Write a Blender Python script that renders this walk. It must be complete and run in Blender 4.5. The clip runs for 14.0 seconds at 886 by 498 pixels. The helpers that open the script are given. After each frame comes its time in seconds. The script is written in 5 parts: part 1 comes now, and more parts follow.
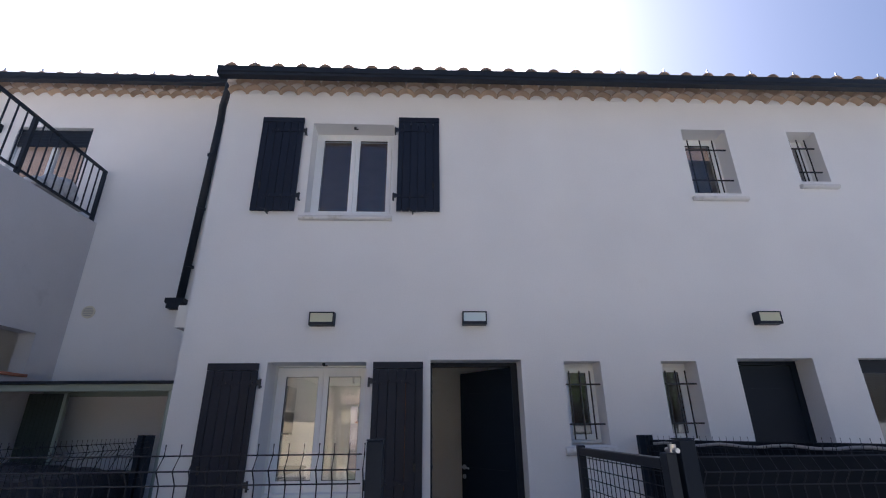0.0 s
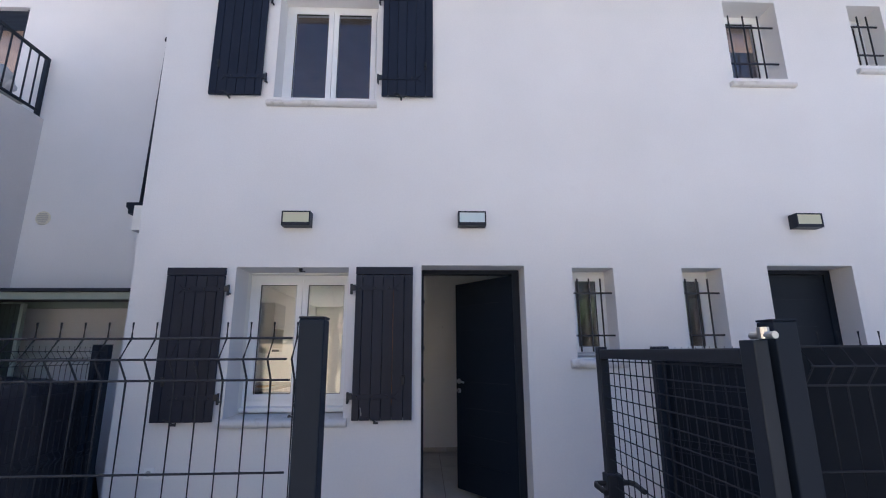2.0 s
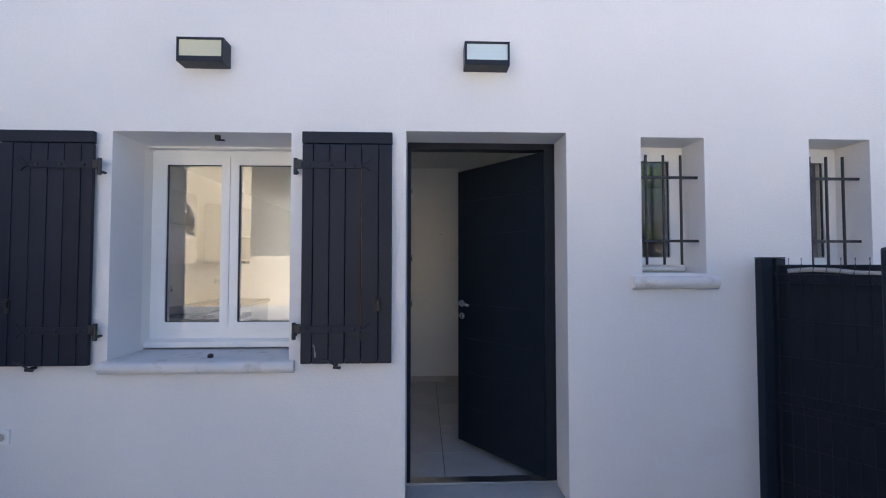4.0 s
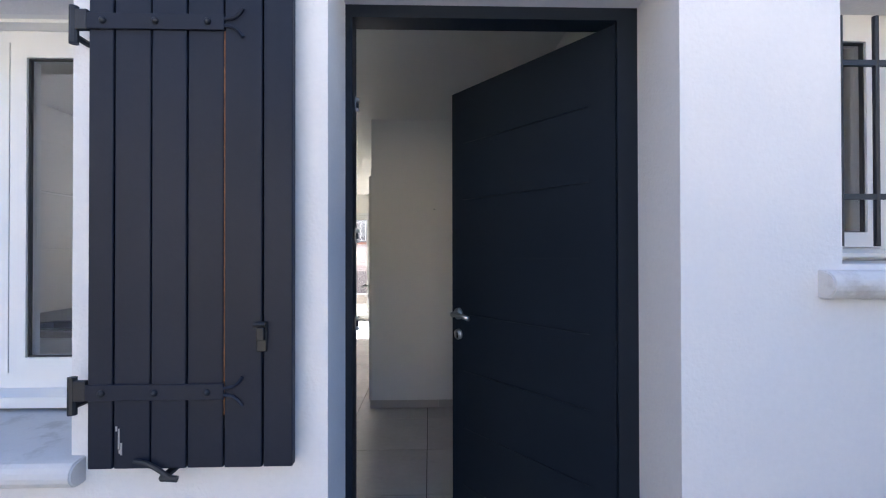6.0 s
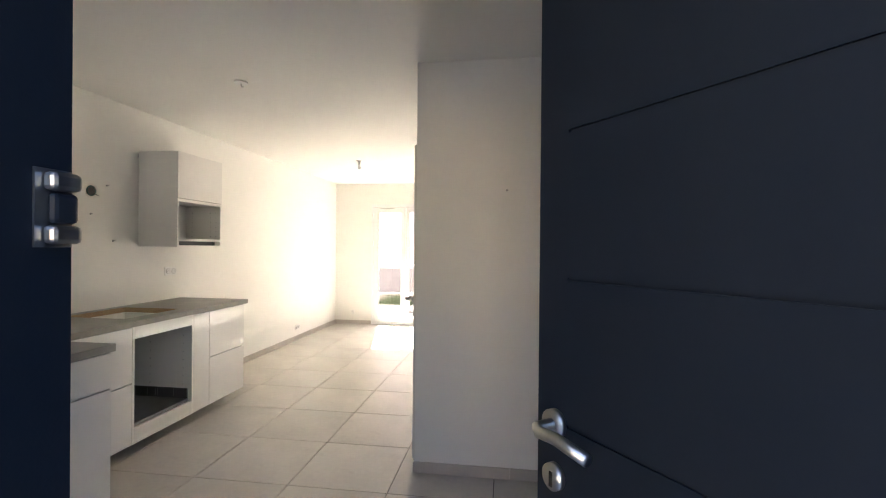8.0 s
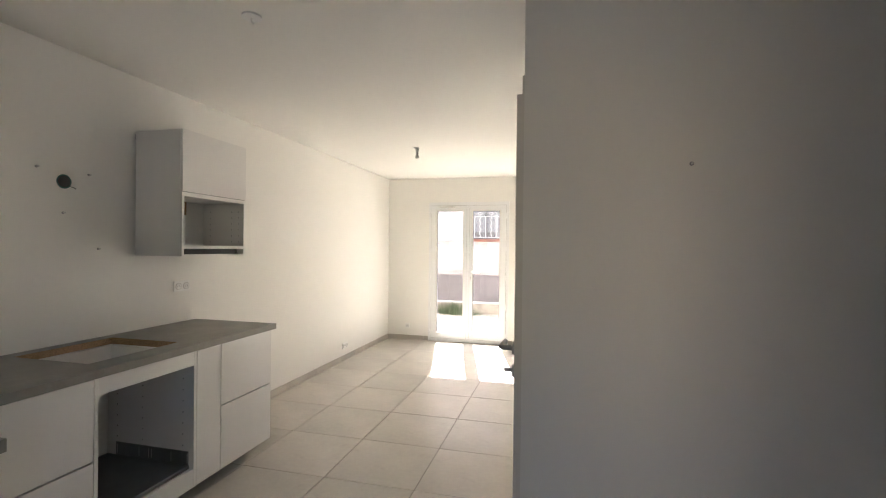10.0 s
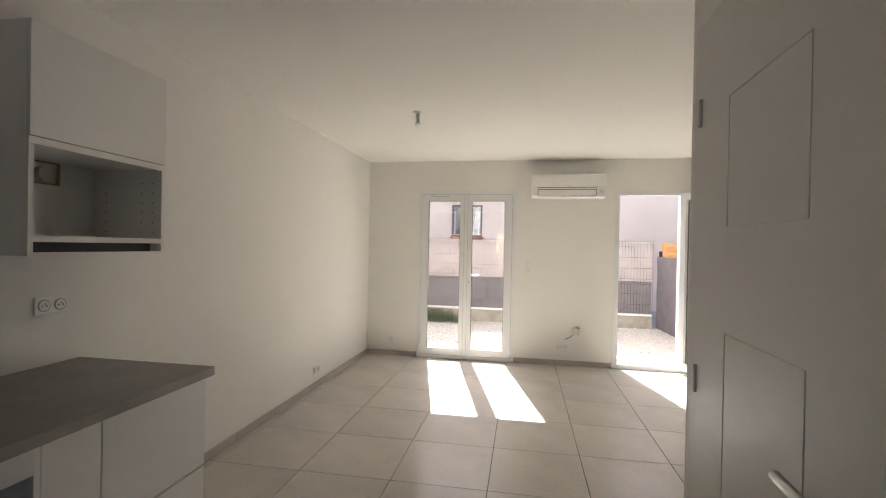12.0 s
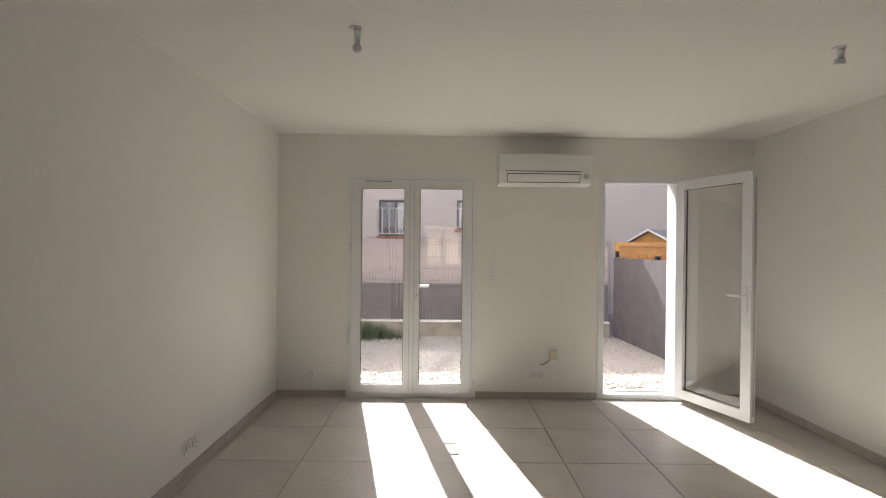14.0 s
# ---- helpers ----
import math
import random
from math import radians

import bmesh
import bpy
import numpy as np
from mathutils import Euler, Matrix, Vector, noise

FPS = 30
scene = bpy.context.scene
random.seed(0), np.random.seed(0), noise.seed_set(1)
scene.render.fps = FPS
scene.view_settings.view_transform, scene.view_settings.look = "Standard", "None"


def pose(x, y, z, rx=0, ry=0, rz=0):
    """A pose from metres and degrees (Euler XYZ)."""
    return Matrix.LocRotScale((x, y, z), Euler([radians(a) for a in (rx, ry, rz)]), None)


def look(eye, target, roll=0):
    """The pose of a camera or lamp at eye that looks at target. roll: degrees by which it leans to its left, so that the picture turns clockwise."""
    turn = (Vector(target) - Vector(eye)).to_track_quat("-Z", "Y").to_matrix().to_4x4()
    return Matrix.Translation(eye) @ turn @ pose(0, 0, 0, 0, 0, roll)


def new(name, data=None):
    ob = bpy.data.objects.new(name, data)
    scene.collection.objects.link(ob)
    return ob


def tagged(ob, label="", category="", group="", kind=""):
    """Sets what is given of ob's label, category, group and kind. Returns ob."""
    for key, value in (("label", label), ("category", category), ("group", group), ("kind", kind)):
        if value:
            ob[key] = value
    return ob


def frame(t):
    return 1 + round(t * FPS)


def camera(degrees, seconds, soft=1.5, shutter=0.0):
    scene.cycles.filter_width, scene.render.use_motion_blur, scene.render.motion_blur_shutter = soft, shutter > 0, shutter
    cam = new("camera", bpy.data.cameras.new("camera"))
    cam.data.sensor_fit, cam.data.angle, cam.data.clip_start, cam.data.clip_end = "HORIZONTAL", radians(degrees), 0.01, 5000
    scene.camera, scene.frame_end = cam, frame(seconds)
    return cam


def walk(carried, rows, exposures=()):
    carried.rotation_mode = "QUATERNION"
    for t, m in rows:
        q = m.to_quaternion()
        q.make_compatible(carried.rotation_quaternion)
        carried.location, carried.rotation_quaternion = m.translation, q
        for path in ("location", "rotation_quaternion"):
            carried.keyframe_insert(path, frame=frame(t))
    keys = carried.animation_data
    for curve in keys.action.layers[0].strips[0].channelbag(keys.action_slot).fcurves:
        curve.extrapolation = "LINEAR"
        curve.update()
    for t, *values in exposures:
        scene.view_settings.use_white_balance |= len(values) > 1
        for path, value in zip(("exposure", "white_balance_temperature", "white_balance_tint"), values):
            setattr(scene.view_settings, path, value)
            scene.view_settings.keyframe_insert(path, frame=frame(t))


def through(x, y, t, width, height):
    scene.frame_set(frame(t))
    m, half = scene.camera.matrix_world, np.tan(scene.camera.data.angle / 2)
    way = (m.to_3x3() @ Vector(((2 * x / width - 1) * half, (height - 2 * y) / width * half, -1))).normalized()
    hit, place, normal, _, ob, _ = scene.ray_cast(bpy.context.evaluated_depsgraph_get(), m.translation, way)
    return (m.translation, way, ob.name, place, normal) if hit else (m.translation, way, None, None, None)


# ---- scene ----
cam = camera(88.0, 14.0, 1.1)
EXPOSURES = [(0.0, 1.48, 5020, 17), (1.5, 2.05, 5050, 17), (3.0, 2.46, 5080, 16), (5.5, 3.1, 5040, 14), (6.5, 3.56, 5140, 14), (7.5, 3.98, 5380, 15), (8.2, 4.26, 5640, 15),
             (10.5, 3.38, 5480, 14), (11.5, 2.98, 5480, 14), (12.5, 2.38, 5450, 14), (14.0, 1.9, 5420, 14)]
PATH = [
    (0, (-0.065, -4.822, 1.504), (0.014, -2.959, 2.225), -0.5),
    (0.5, (-0.038, -4.743, 1.506), (0.038, -2.857, 2.169), -0.5),
    (1, (-0.027, -4.646, 1.485), (0.052, -2.741, 2.09), -0.4),
    (1.5, (0.002, -4.452, 1.443), (0.08, -2.521, 1.957), -0.4),
    (2, (0.022, -4.11, 1.379), (0.105, -2.16, 1.815), -0.3),
    (2.5, (0.055, -3.786, 1.392), (0.134, -1.815, 1.723), -0.2),
    (3, (0.083, -3.408, 1.388), (0.163, -1.422, 1.607), -0.1),
    (5.5, (0.192, -1.554, 1.345), (0.278, 0.444, 1.351), -0.0),
    (6, (0.267, -1.212, 1.354), (0.325, 0.788, 1.37), -0.1),
    (6.5, (0.31, -0.877, 1.354), (0.313, 1.123, 1.367), 0.18),
    (7, (0.337, -0.53, 1.362), (0.249, 1.468, 1.368), 0.34),
    (7.5, (0.366, -0.276, 1.38), (0.193, 1.716, 1.377), 0.4),
    (8, (0.312, 0.06, 1.387), (0.036, 2.041, 1.381), 0.5),
    (10.5, (-0.272, 1.44, 1.453), (-0.775, 3.376, 1.448), 0.62),
    (11, (-0.441, 1.721, 1.438), (-0.927, 3.661, 1.43), 0.9),
    (11.5, (-0.591, 1.978, 1.441), (-1.012, 3.934, 1.43), 0.95),
    (12, (-0.775, 2.275, 1.434), (-1.118, 4.245, 1.423), 1.09),
    (12.5, (-0.905, 2.556, 1.431), (-1.158, 4.54, 1.426), 0.93),
    (13, (-1.016, 2.906, 1.448), (-1.167, 4.9, 1.443), 0.81),
    (13.5, (-1.132, 3.273, 1.444), (-1.206, 5.272, 1.441), 0.73),
    (14, (-1.222, 3.683, 1.451), (-1.211, 5.683, 1.444), 0.66),
]
walk(cam, [(t, look(eye, target, roll)) for t, eye, target, roll in PATH], EXPOSURES)

# ---- light ----
SUN_ELEV, SUN_AZ = 43.0, -13.0
world = bpy.data.worlds.new("sky")
scene.world = world
world.use_nodes = True
wn = world.node_tree.nodes
sky = wn.new("ShaderNodeTexSky")
sky.sky_type, sky.sun_disc = "NISHITA", False
sky.sun_elevation, sky.sun_rotation = radians(SUN_ELEV), radians(SUN_AZ % 360)
sky.dust_density, sky.air_density, sky.ozone_density = 8.0, 1.0, 0.6
wn["Background"].inputs[1].default_value = 0.05
world.node_tree.links.new(sky.outputs[0], wn["Background"].inputs[0])
sun = new("sun", bpy.data.lights.new("sun", "SUN"))
sun.data.energy, sun.data.angle, sun.data.color = 5.0, radians(0.5), (1.0, 0.905, 0.73)
_d = Vector((math.sin(radians(SUN_AZ)) * math.cos(radians(SUN_ELEV)), math.cos(radians(SUN_AZ)) * math.cos(radians(SUN_ELEV)), math.sin(radians(SUN_ELEV))))
sun.matrix_world = look(_d * 30, (0, 0, 0))


# ---- materials ----
def material(name, color, rough=0.6, metal=0.0, vary=0.06, scale=6.0, fine=120.0, bump=0.0, bump_scale=200.0, per=0.0, spec=0.5, coat=0.0, stain=None):
    """Paint, plaster, stone: base colour with blotches at two scales, a fine relief and a little change from piece to piece."""
    m = bpy.data.materials.new(name)
    m.use_nodes = True
    n, l = m.node_tree.nodes, m.node_tree.links
    b = n["Principled BSDF"]
    b.inputs["Roughness"].default_value, b.inputs["Metallic"].default_value = rough, metal
    b.inputs["Specular IOR Level"].default_value, b.inputs["Coat Weight"].default_value = spec, coat
    co = n.new("ShaderNodeTexCoord")
    big, small = n.new("ShaderNodeTexNoise"), n.new("ShaderNodeTexNoise")
    big.inputs["Scale"].default_value, big.inputs["Detail"].default_value = scale, 6
    small.inputs["Scale"].default_value, small.inputs["Detail"].default_value = fine, 3
    l.new(co.outputs["Object"], big.inputs["Vector"])
    l.new(co.outputs["Object"], small.inputs["Vector"])
    mix = n.new("ShaderNodeMath")
    mix.operation = "MULTIPLY_ADD"
    mix.inputs[1].default_value = 0.35
    l.new(small.outputs["Fac"], mix.inputs[0])
    l.new(big.outputs["Fac"], mix.inputs[2])
    last = mix.outputs[0]
    if per:
        info = n.new("ShaderNodeObjectInfo")
        add = n.new("ShaderNodeMath")
        add.operation = "MULTIPLY_ADD"
        add.inputs[1].default_value = per / max(vary, 1e-3)
        l.new(info.outputs["Random"], add.inputs[0])
        l.new(last, add.inputs[2])
        last = add.outputs[0]
    rng = n.new("ShaderNodeMapRange")
    lo, hi = 0.42, 0.93
    rng.inputs["From Min"].default_value, rng.inputs["From Max"].default_value = lo, hi
    rng.inputs["To Min"].default_value, rng.inputs["To Max"].default_value = 1 - vary, 1 + vary
    rng.clamp = False
    l.new(last, rng.inputs["Value"])
    mul = n.new("ShaderNodeVectorMath")
    mul.operation = "SCALE"
    mul.inputs[0].default_value = color
    l.new(rng.outputs[0], mul.inputs["Scale"])
    out = mul.outputs[0]
    if stain:
        patch, ramp, mx = n.new("ShaderNodeTexNoise"), n.new("ShaderNodeMapRange"), n.new("ShaderNodeMix")
        patch.inputs["Scale"].default_value, patch.inputs["Detail"].default_value = stain[1], 8
        patch.inputs["Roughness"].default_value = 0.65
        ramp.inputs["From Min"].default_value, ramp.inputs["From Max"].default_value = stain[2], stain[2] + 0.12
        ramp.inputs["To Max"].default_value = stain[3]
        mx.data_type = "RGBA"
        mx.inputs[7].default_value = (*stain[0], 1)
        l.new(co.outputs["Object"], patch.inputs["Vector"])
        l.new(patch.outputs["Fac"], ramp.inputs["Value"])
        l.new(ramp.outputs[0], mx.inputs[0])
        l.new(out, mx.inputs[6])
        out = mx.outputs[2]
    l.new(out, b.inputs["Base Color"])
    if bump:
        grain, bp = n.new("ShaderNodeTexNoise"), n.new("ShaderNodeBump")
        grain.inputs["Scale"].default_value, grain.inputs["Detail"].default_value = bump_scale, 4
        bp.inputs["Strength"].default_value, bp.inputs["Distance"].default_value = bump, 0.004
        l.new(co.outputs["Object"], grain.inputs["Vector"])
        l.new(grain.outputs["Fac"], bp.inputs["Height"])
        l.new(bp.outputs[0], b.inputs["Normal"])
    return m


def glass_material(name, tint=(1, 1, 1), rough=0.0, clear=1.0):
    """Thin window glass: clear, with a mirror gloss that grows at grazing angles."""
    m = bpy.data.materials.new(name)
    m.use_nodes = True
    n, l = m.node_tree.nodes, m.node_tree.links
    n.remove(n["Principled BSDF"])
    tr, gl, mx, lw = n.new("ShaderNodeBsdfTransparent"), n.new("ShaderNodeBsdfGlossy"), n.new("ShaderNodeMixShader"), n.new("ShaderNodeLayerWeight")
    tr.inputs[0].default_value = (*tint, 1)
    gl.inputs["Roughness"].default_value = rough
    lw.inputs["Blend"].default_value = 0.5
    pw, sc = n.new("ShaderNodeMath"), n.new("ShaderNodeMath")
    pw.operation, pw.inputs[1].default_value = "POWER", 4.5
    sc.operation, sc.inputs[1].default_value, sc.inputs[2].default_value = "MULTIPLY_ADD", 0.87, 0.075
    l.new(lw.outputs["Facing"], pw.inputs[0])
    l.new(pw.outputs[0], sc.inputs[0])
    l.new(sc.outputs[0], mx.inputs[0])
    l.new(tr.outputs[0], mx.inputs[1])
    l.new(gl.outputs[0], mx.inputs[2])
    l.new(mx.outputs[0], n["Material Output"].inputs["Surface"])
    return m


def cloth_material(name, color, through):
    """Woven screening cloth with pinholes that let part of the light through."""
    m = material(name, color, 1.0, spec=0.05, vary=0.12, scale=5, fine=200, bump=0.3, bump_scale=300)
    n, l = m.node_tree.nodes, m.node_tree.links
    tr, mx = n.new("ShaderNodeBsdfTransparent"), n.new("ShaderNodeMixShader")
    mx.inputs[0].default_value = through
    l.new(n["Principled BSDF"].outputs[0], mx.inputs[1])
    l.new(tr.outputs[0], mx.inputs[2])
    l.new(mx.outputs[0], n["Material Output"].inputs["Surface"])
    return m


STUCCO = material("white_stucco", (0.80, 0.78, 0.76), 0.9, vary=0.05, scale=0.9, fine=60, bump=0.49, bump_scale=85, spec=0.2, stain=((0.70, 0.665, 0.635), 0.9, 0.62, 0.35))
STUCCO_GREY = material("grey_stucco", (0.62, 0.60, 0.59), 0.9, vary=0.06, scale=1.2, fine=60, bump=0.5, bump_scale=110, spec=0.2, stain=((0.42, 0.41, 0.40), 1.6, 0.58, 0.5))
STUCCO_PINK = material("pink_stucco", (0.66, 0.585, 0.54), 0.9, vary=0.05, scale=1.3, fine=40, bump=0.5, bump_scale=70, spec=0.2)
PAINT = material("white_wall_paint", (0.87, 0.85, 0.795), 0.6, vary=0.012, scale=1.5, fine=40, bump=0.06, bump_scale=150, spec=0.3)
CEIL = material("white_ceiling_paint", (0.88, 0.86, 0.805), 0.75, vary=0.012, scale=1.2, fine=40, bump=0.06, bump_scale=150, spec=0.2)
TILE = material("beige_floor_tile", (0.56, 0.52, 0.455), 0.27, vary=0.09, scale=2.6, fine=30, bump=0.03, bump_scale=30, per=0.025, spec=0.5, stain=((0.46, 0.42, 0.365), 3.5, 0.56, 0.4))
SKIRT = material("beige_skirting_tile", (0.46, 0.42, 0.365), 0.4, vary=0.08, scale=4, fine=40, per=0.05)
GROUT = material("grey_grout", (0.11, 0.10, 0.09), 0.9, vary=0.1, scale=8)
DOORPAINT = material("anthracite_door_paint", (0.0126, 0.0176, 0.0268), 0.42, vary=0.06, scale=2, fine=150, bump=0.05, bump_scale=400, spec=0.17)
POSTPAINT = material("anthracite_powder_coat", (0.0128, 0.0182, 0.0285), 0.5, vary=0.08, scale=3, fine=120, spec=0.16)
WIRE = material("dark_coated_wire", (0.026, 0.029, 0.036), 0.6, vary=0.08, scale=3, spec=0.12)
ALU = material("anthracite_metal", (0.0205, 0.025, 0.0335), 0.42, vary=0.08, scale=3, fine=120, spec=0.22)
SHUTTER = material("anthracite_painted_wood", (0.0130, 0.0168, 0.0285), 0.48, spec=0.24, vary=0.12, scale=4, fine=60, bump=0.12, bump_scale=60, per=0.06, stain=((0.028, 0.031, 0.045), 9, 0.66, 0.4))
IRON = material("black_iron", (0.016, 0.017, 0.020), 0.45, vary=0.15, scale=20, bump=0.1)
PVC = material("white_pvc", (0.83, 0.83, 0.82), 0.32, vary=0.012, scale=3, spec=0.5)
GLASS = glass_material("window_glass")
SILL = material("pale_cast_stone", (0.68, 0.66, 0.63), 0.75, vary=0.06, scale=4, fine=80, bump=0.25, bump_scale=120, stain=((0.42, 0.39, 0.34), 7, 0.53, 0.55))
CONCRETE = material("grey_concrete", (0.42, 0.40, 0.37), 0.85, vary=0.12, scale=3, fine=60, bump=0.4, bump_scale=80)
TERRA = material("pale_terracotta", (0.38, 0.28, 0.19), 0.85, vary=0.14, scale=5, fine=60, bump=0.3, bump_scale=80, per=0.16)
MORTAR = material("beige_bedding_mortar", (0.72, 0.645, 0.55), 0.9, vary=0.10, scale=5, fine=60, bump=0.4, bump_scale=90, spec=0.2)
CABLE = material("orange_cable", (0.45, 0.12, 0.04), 0.5, vary=0.1)
GALV = material("galvanised_sheet", (0.30, 0.30, 0.30), 0.35, 0.9, vary=0.1, scale=8)
SEAL = material("grey_rubber_seal", (0.05, 0.05, 0.05), 0.6)
ROOFTILE = material("roof_terracotta", (0.31, 0.22, 0.165), 0.85, vary=0.16, scale=4, fine=60, bump=0.3, bump_scale=80, per=0.16)
FABRIC_DARK = cloth_material("dark_screen_cloth", (0.0145, 0.0172, 0.0225), 0.02)
FABRIC_TAUPE = cloth_material("taupe_screen_cloth", (0.175, 0.155, 0.155), 0.04)
FABRIC_PALE = cloth_material("pale_screen_cloth", (0.37, 0.32, 0.30), 0.10)
TARP = material("dark_blue_tarp", (0.012, 0.014, 0.022), 0.45, vary=0.2, scale=4, fine=60, bump=0.4, bump_scale=20)
PERGOLA = material("sage_painted_metal", (0.36, 0.41, 0.35), 0.5, vary=0.06, scale=4)
GREENSLAT = material("dark_green_slats", (0.035, 0.05, 0.042), 0.6, vary=0.12, scale=6)
RAWWOOD = material("bare_rusty_wood", (0.22, 0.09, 0.03), 0.8, vary=0.4, scale=30)
GLOSSW = material("glossy_white_lacquer", (0.86, 0.84, 0.80), 0.12, vary=0.008, scale=2, spec=0.5, coat=0.3)
MELAMINE = material("white_melamine", (0.85, 0.83, 0.78), 0.45, vary=0.015, scale=3)
WORKTOP = material("grey_stone_laminate", (0.285, 0.268, 0.228), 0.42, vary=0.14, scale=5, fine=50, bump=0.04, bump_scale=60, stain=((0.36, 0.335, 0.30), 4, 0.52, 0.5))
CHIP = material("raw_chipboard", (0.40, 0.27, 0.15), 0.95, vary=0.4, scale=160, fine=400, bump=0.4, bump_scale=300)
CHROME = material("chrome", (0.72, 0.72, 0.72), 0.14, 1.0, vary=0.02)
STEEL = material("brushed_steel", (0.58, 0.57, 0.55), 0.32, 1.0, vary=0.06, scale=20)
PLASTIC = material("white_plastic", (0.87, 0.86, 0.83), 0.35, vary=0.012)
OLDWALL = material("weathered_concrete", (0.27, 0.235, 0.19), 0.9, vary=0.25, scale=6, fine=40, bump=0.6, bump_scale=40, stain=((0.12, 0.10, 0.08), 5, 0.5, 0.6))
DARK = material("black_plastic", (0.012, 0.012, 0.012), 0.5)
GREENBOX = material("green_plastic", (0.02, 0.10, 0.085), 0.5)
DIFFUSER = material("frosted_cream_glass", (0.62, 0.60, 0.42), 0.35, vary=0.02)
DIFFUSER_W = material("frosted_white_glass", (0.66, 0.74, 0.74), 0.35, vary=0.02)
DOORWHITE = material("white_satin_door_paint", (0.78, 0.75, 0.69), 0.45, vary=0.012)
GRAVEL = material("pale_gravel", (0.44, 0.40, 0.35), 0.95, vary=0.3, scale=60, fine=200, bump=1.0, bump_scale=90)
STONE = material("limestone_pebbles", (0.48, 0.44, 0.385), 0.9, vary=0.2, scale=25, fine=90)
EARTH = material("dry_ground", (0.31, 0.30, 0.285), 0.95, vary=0.2, scale=0.6, fine=20, bump=0.6, bump_scale=40)
WOODSHED = material("honey_stained_wood", (0.52, 0.27, 0.08), 0.6, vary=0.2, scale=6, fine=40, per=0.12, bump=0.15, bump_scale=60)
GRASS = material("grass", (0.06, 0.085, 0.032), 0.7, vary=0.3, scale=20, per=0.0)
LEAF = material("tree_leaves", (0.07, 0.105, 0.035), 0.6, vary=0.3, scale=5)
BARK = material("bark", (0.14, 0.11, 0.085), 0.9, vary=0.25, scale=8, bump=0.6, bump_scale=30)
TANWALL = material("tan_rendered_wall", (0.45, 0.36, 0.22), 0.9, vary=0.08, scale=1.5, fine=40, bump=0.4, bump_scale=60)
BRICK = material("red_tile_sill", (0.42, 0.17, 0.10), 0.7, vary=0.15, scale=10)
ROOMGREY = material("bare_room_wall", (0.45, 0.44, 0.42), 0.8, vary=0.02)
FRAMEGREY = material("grey_window_frame", (0.13, 0.13, 0.135), 0.5, vary=0.05)
BLIND = material("grey_window_blind", (0.30, 0.31, 0.33), 0.7, vary=0.05)
CREAM = material("aged_cream_plastic", (0.70, 0.66, 0.52), 0.45, vary=0.03)
CLOTHWHITE = material("pale_bundle_cloth", (0.62, 0.62, 0.62), 0.8, vary=0.2, scale=12, bump=0.5, bump_scale=30)


# ---- building blocks ----
def add_box(bm, x0, x1, y0, y1, z0, z1, bevel=0.0):
    r = bmesh.ops.create_cube(bm, size=1)
    vs = r["verts"]
    bmesh.ops.scale(bm, vec=(x1 - x0, y1 - y0, z1 - z0), verts=vs)
    bmesh.ops.translate(bm, vec=((x0 + x1) / 2, (y0 + y1) / 2, (z0 + z1) / 2), verts=vs)
    if bevel:
        es = list({e for v in vs for e in v.link_edges})
        bmesh.ops.bevel(bm, geom=es, offset=bevel, segments=2, affect="EDGES", profile=0.5)


def box(x0, x1, y0, y1, z0, z1, bevel=0.0):
    bm = bmesh.new()
    add_box(bm, x0, x1, y0, y1, z0, z1, bevel)
    return bm


def add_rod(bm, a, b, r, seg=8):
    """A round rod from a to b."""
    a, b = Vector(a), Vector(b)
    d = b - a
    m = Matrix.Translation((a + b) / 2) @ d.to_track_quat("Z", "Y").to_matrix().to_4x4()
    bmesh.ops.create_cone(bm, cap_ends=True, segments=seg, radius1=r, radius2=r, depth=d.length, matrix=m)


def rod(a, b, r, seg=12):
    bm = bmesh.new()
    add_rod(bm, a, b, r, seg)
    return bm


def add_tube(bm, points, r, seg=8):
    """A bent round bar through the points, with shared rings."""
    pts = [Vector(p) for p in points]
    rings = []
    for i, p in enumerate(pts):
        d = (pts[min(i + 1, len(pts) - 1)] - pts[max(i - 1, 0)]).normalized()
        q = d.to_track_quat("Z", "Y")
        rings.append([bm.verts.new(p + q @ Vector((r * math.cos(k * 2 * math.pi / seg), r * math.sin(k * 2 * math.pi / seg), 0))) for k in range(seg)])
    for a, b in zip(rings, rings[1:]):
        for k in range(seg):
            bm.faces.new((a[k], a[(k + 1) % seg], b[(k + 1) % seg], b[k]))
    bm.faces.new(rings[0][::-1])
    bm.faces.new(rings[-1])


def tube(points, r, seg=8):
    bm = bmesh.new()
    add_tube(bm, points, r, seg)
    return bm


def prism(profile, axis, a, b):
    """A closed profile drawn out along an axis: for 'x' the profile is (y, z), for 'y' (x, z), for 'z' (x, y)."""
    bm = bmesh.new()
    def at(p, v):
        return {"x": (v, p[0], p[1]), "y": (p[0], v, p[1]), "z": (p[0], p[1], v)}[axis]
    va, vb = [bm.verts.new(at(p, a)) for p in profile], [bm.verts.new(at(p, b)) for p in profile]
    k = len(profile)
    for i in range(k):
        bm.faces.new((va[i], va[(i + 1) % k], vb[(i + 1) % k], vb[i]))
    bm.faces.new(va[::-1])
    bm.faces.new(vb)
    bmesh.ops.recalc_face_normals(bm, faces=bm.faces)
    return bm


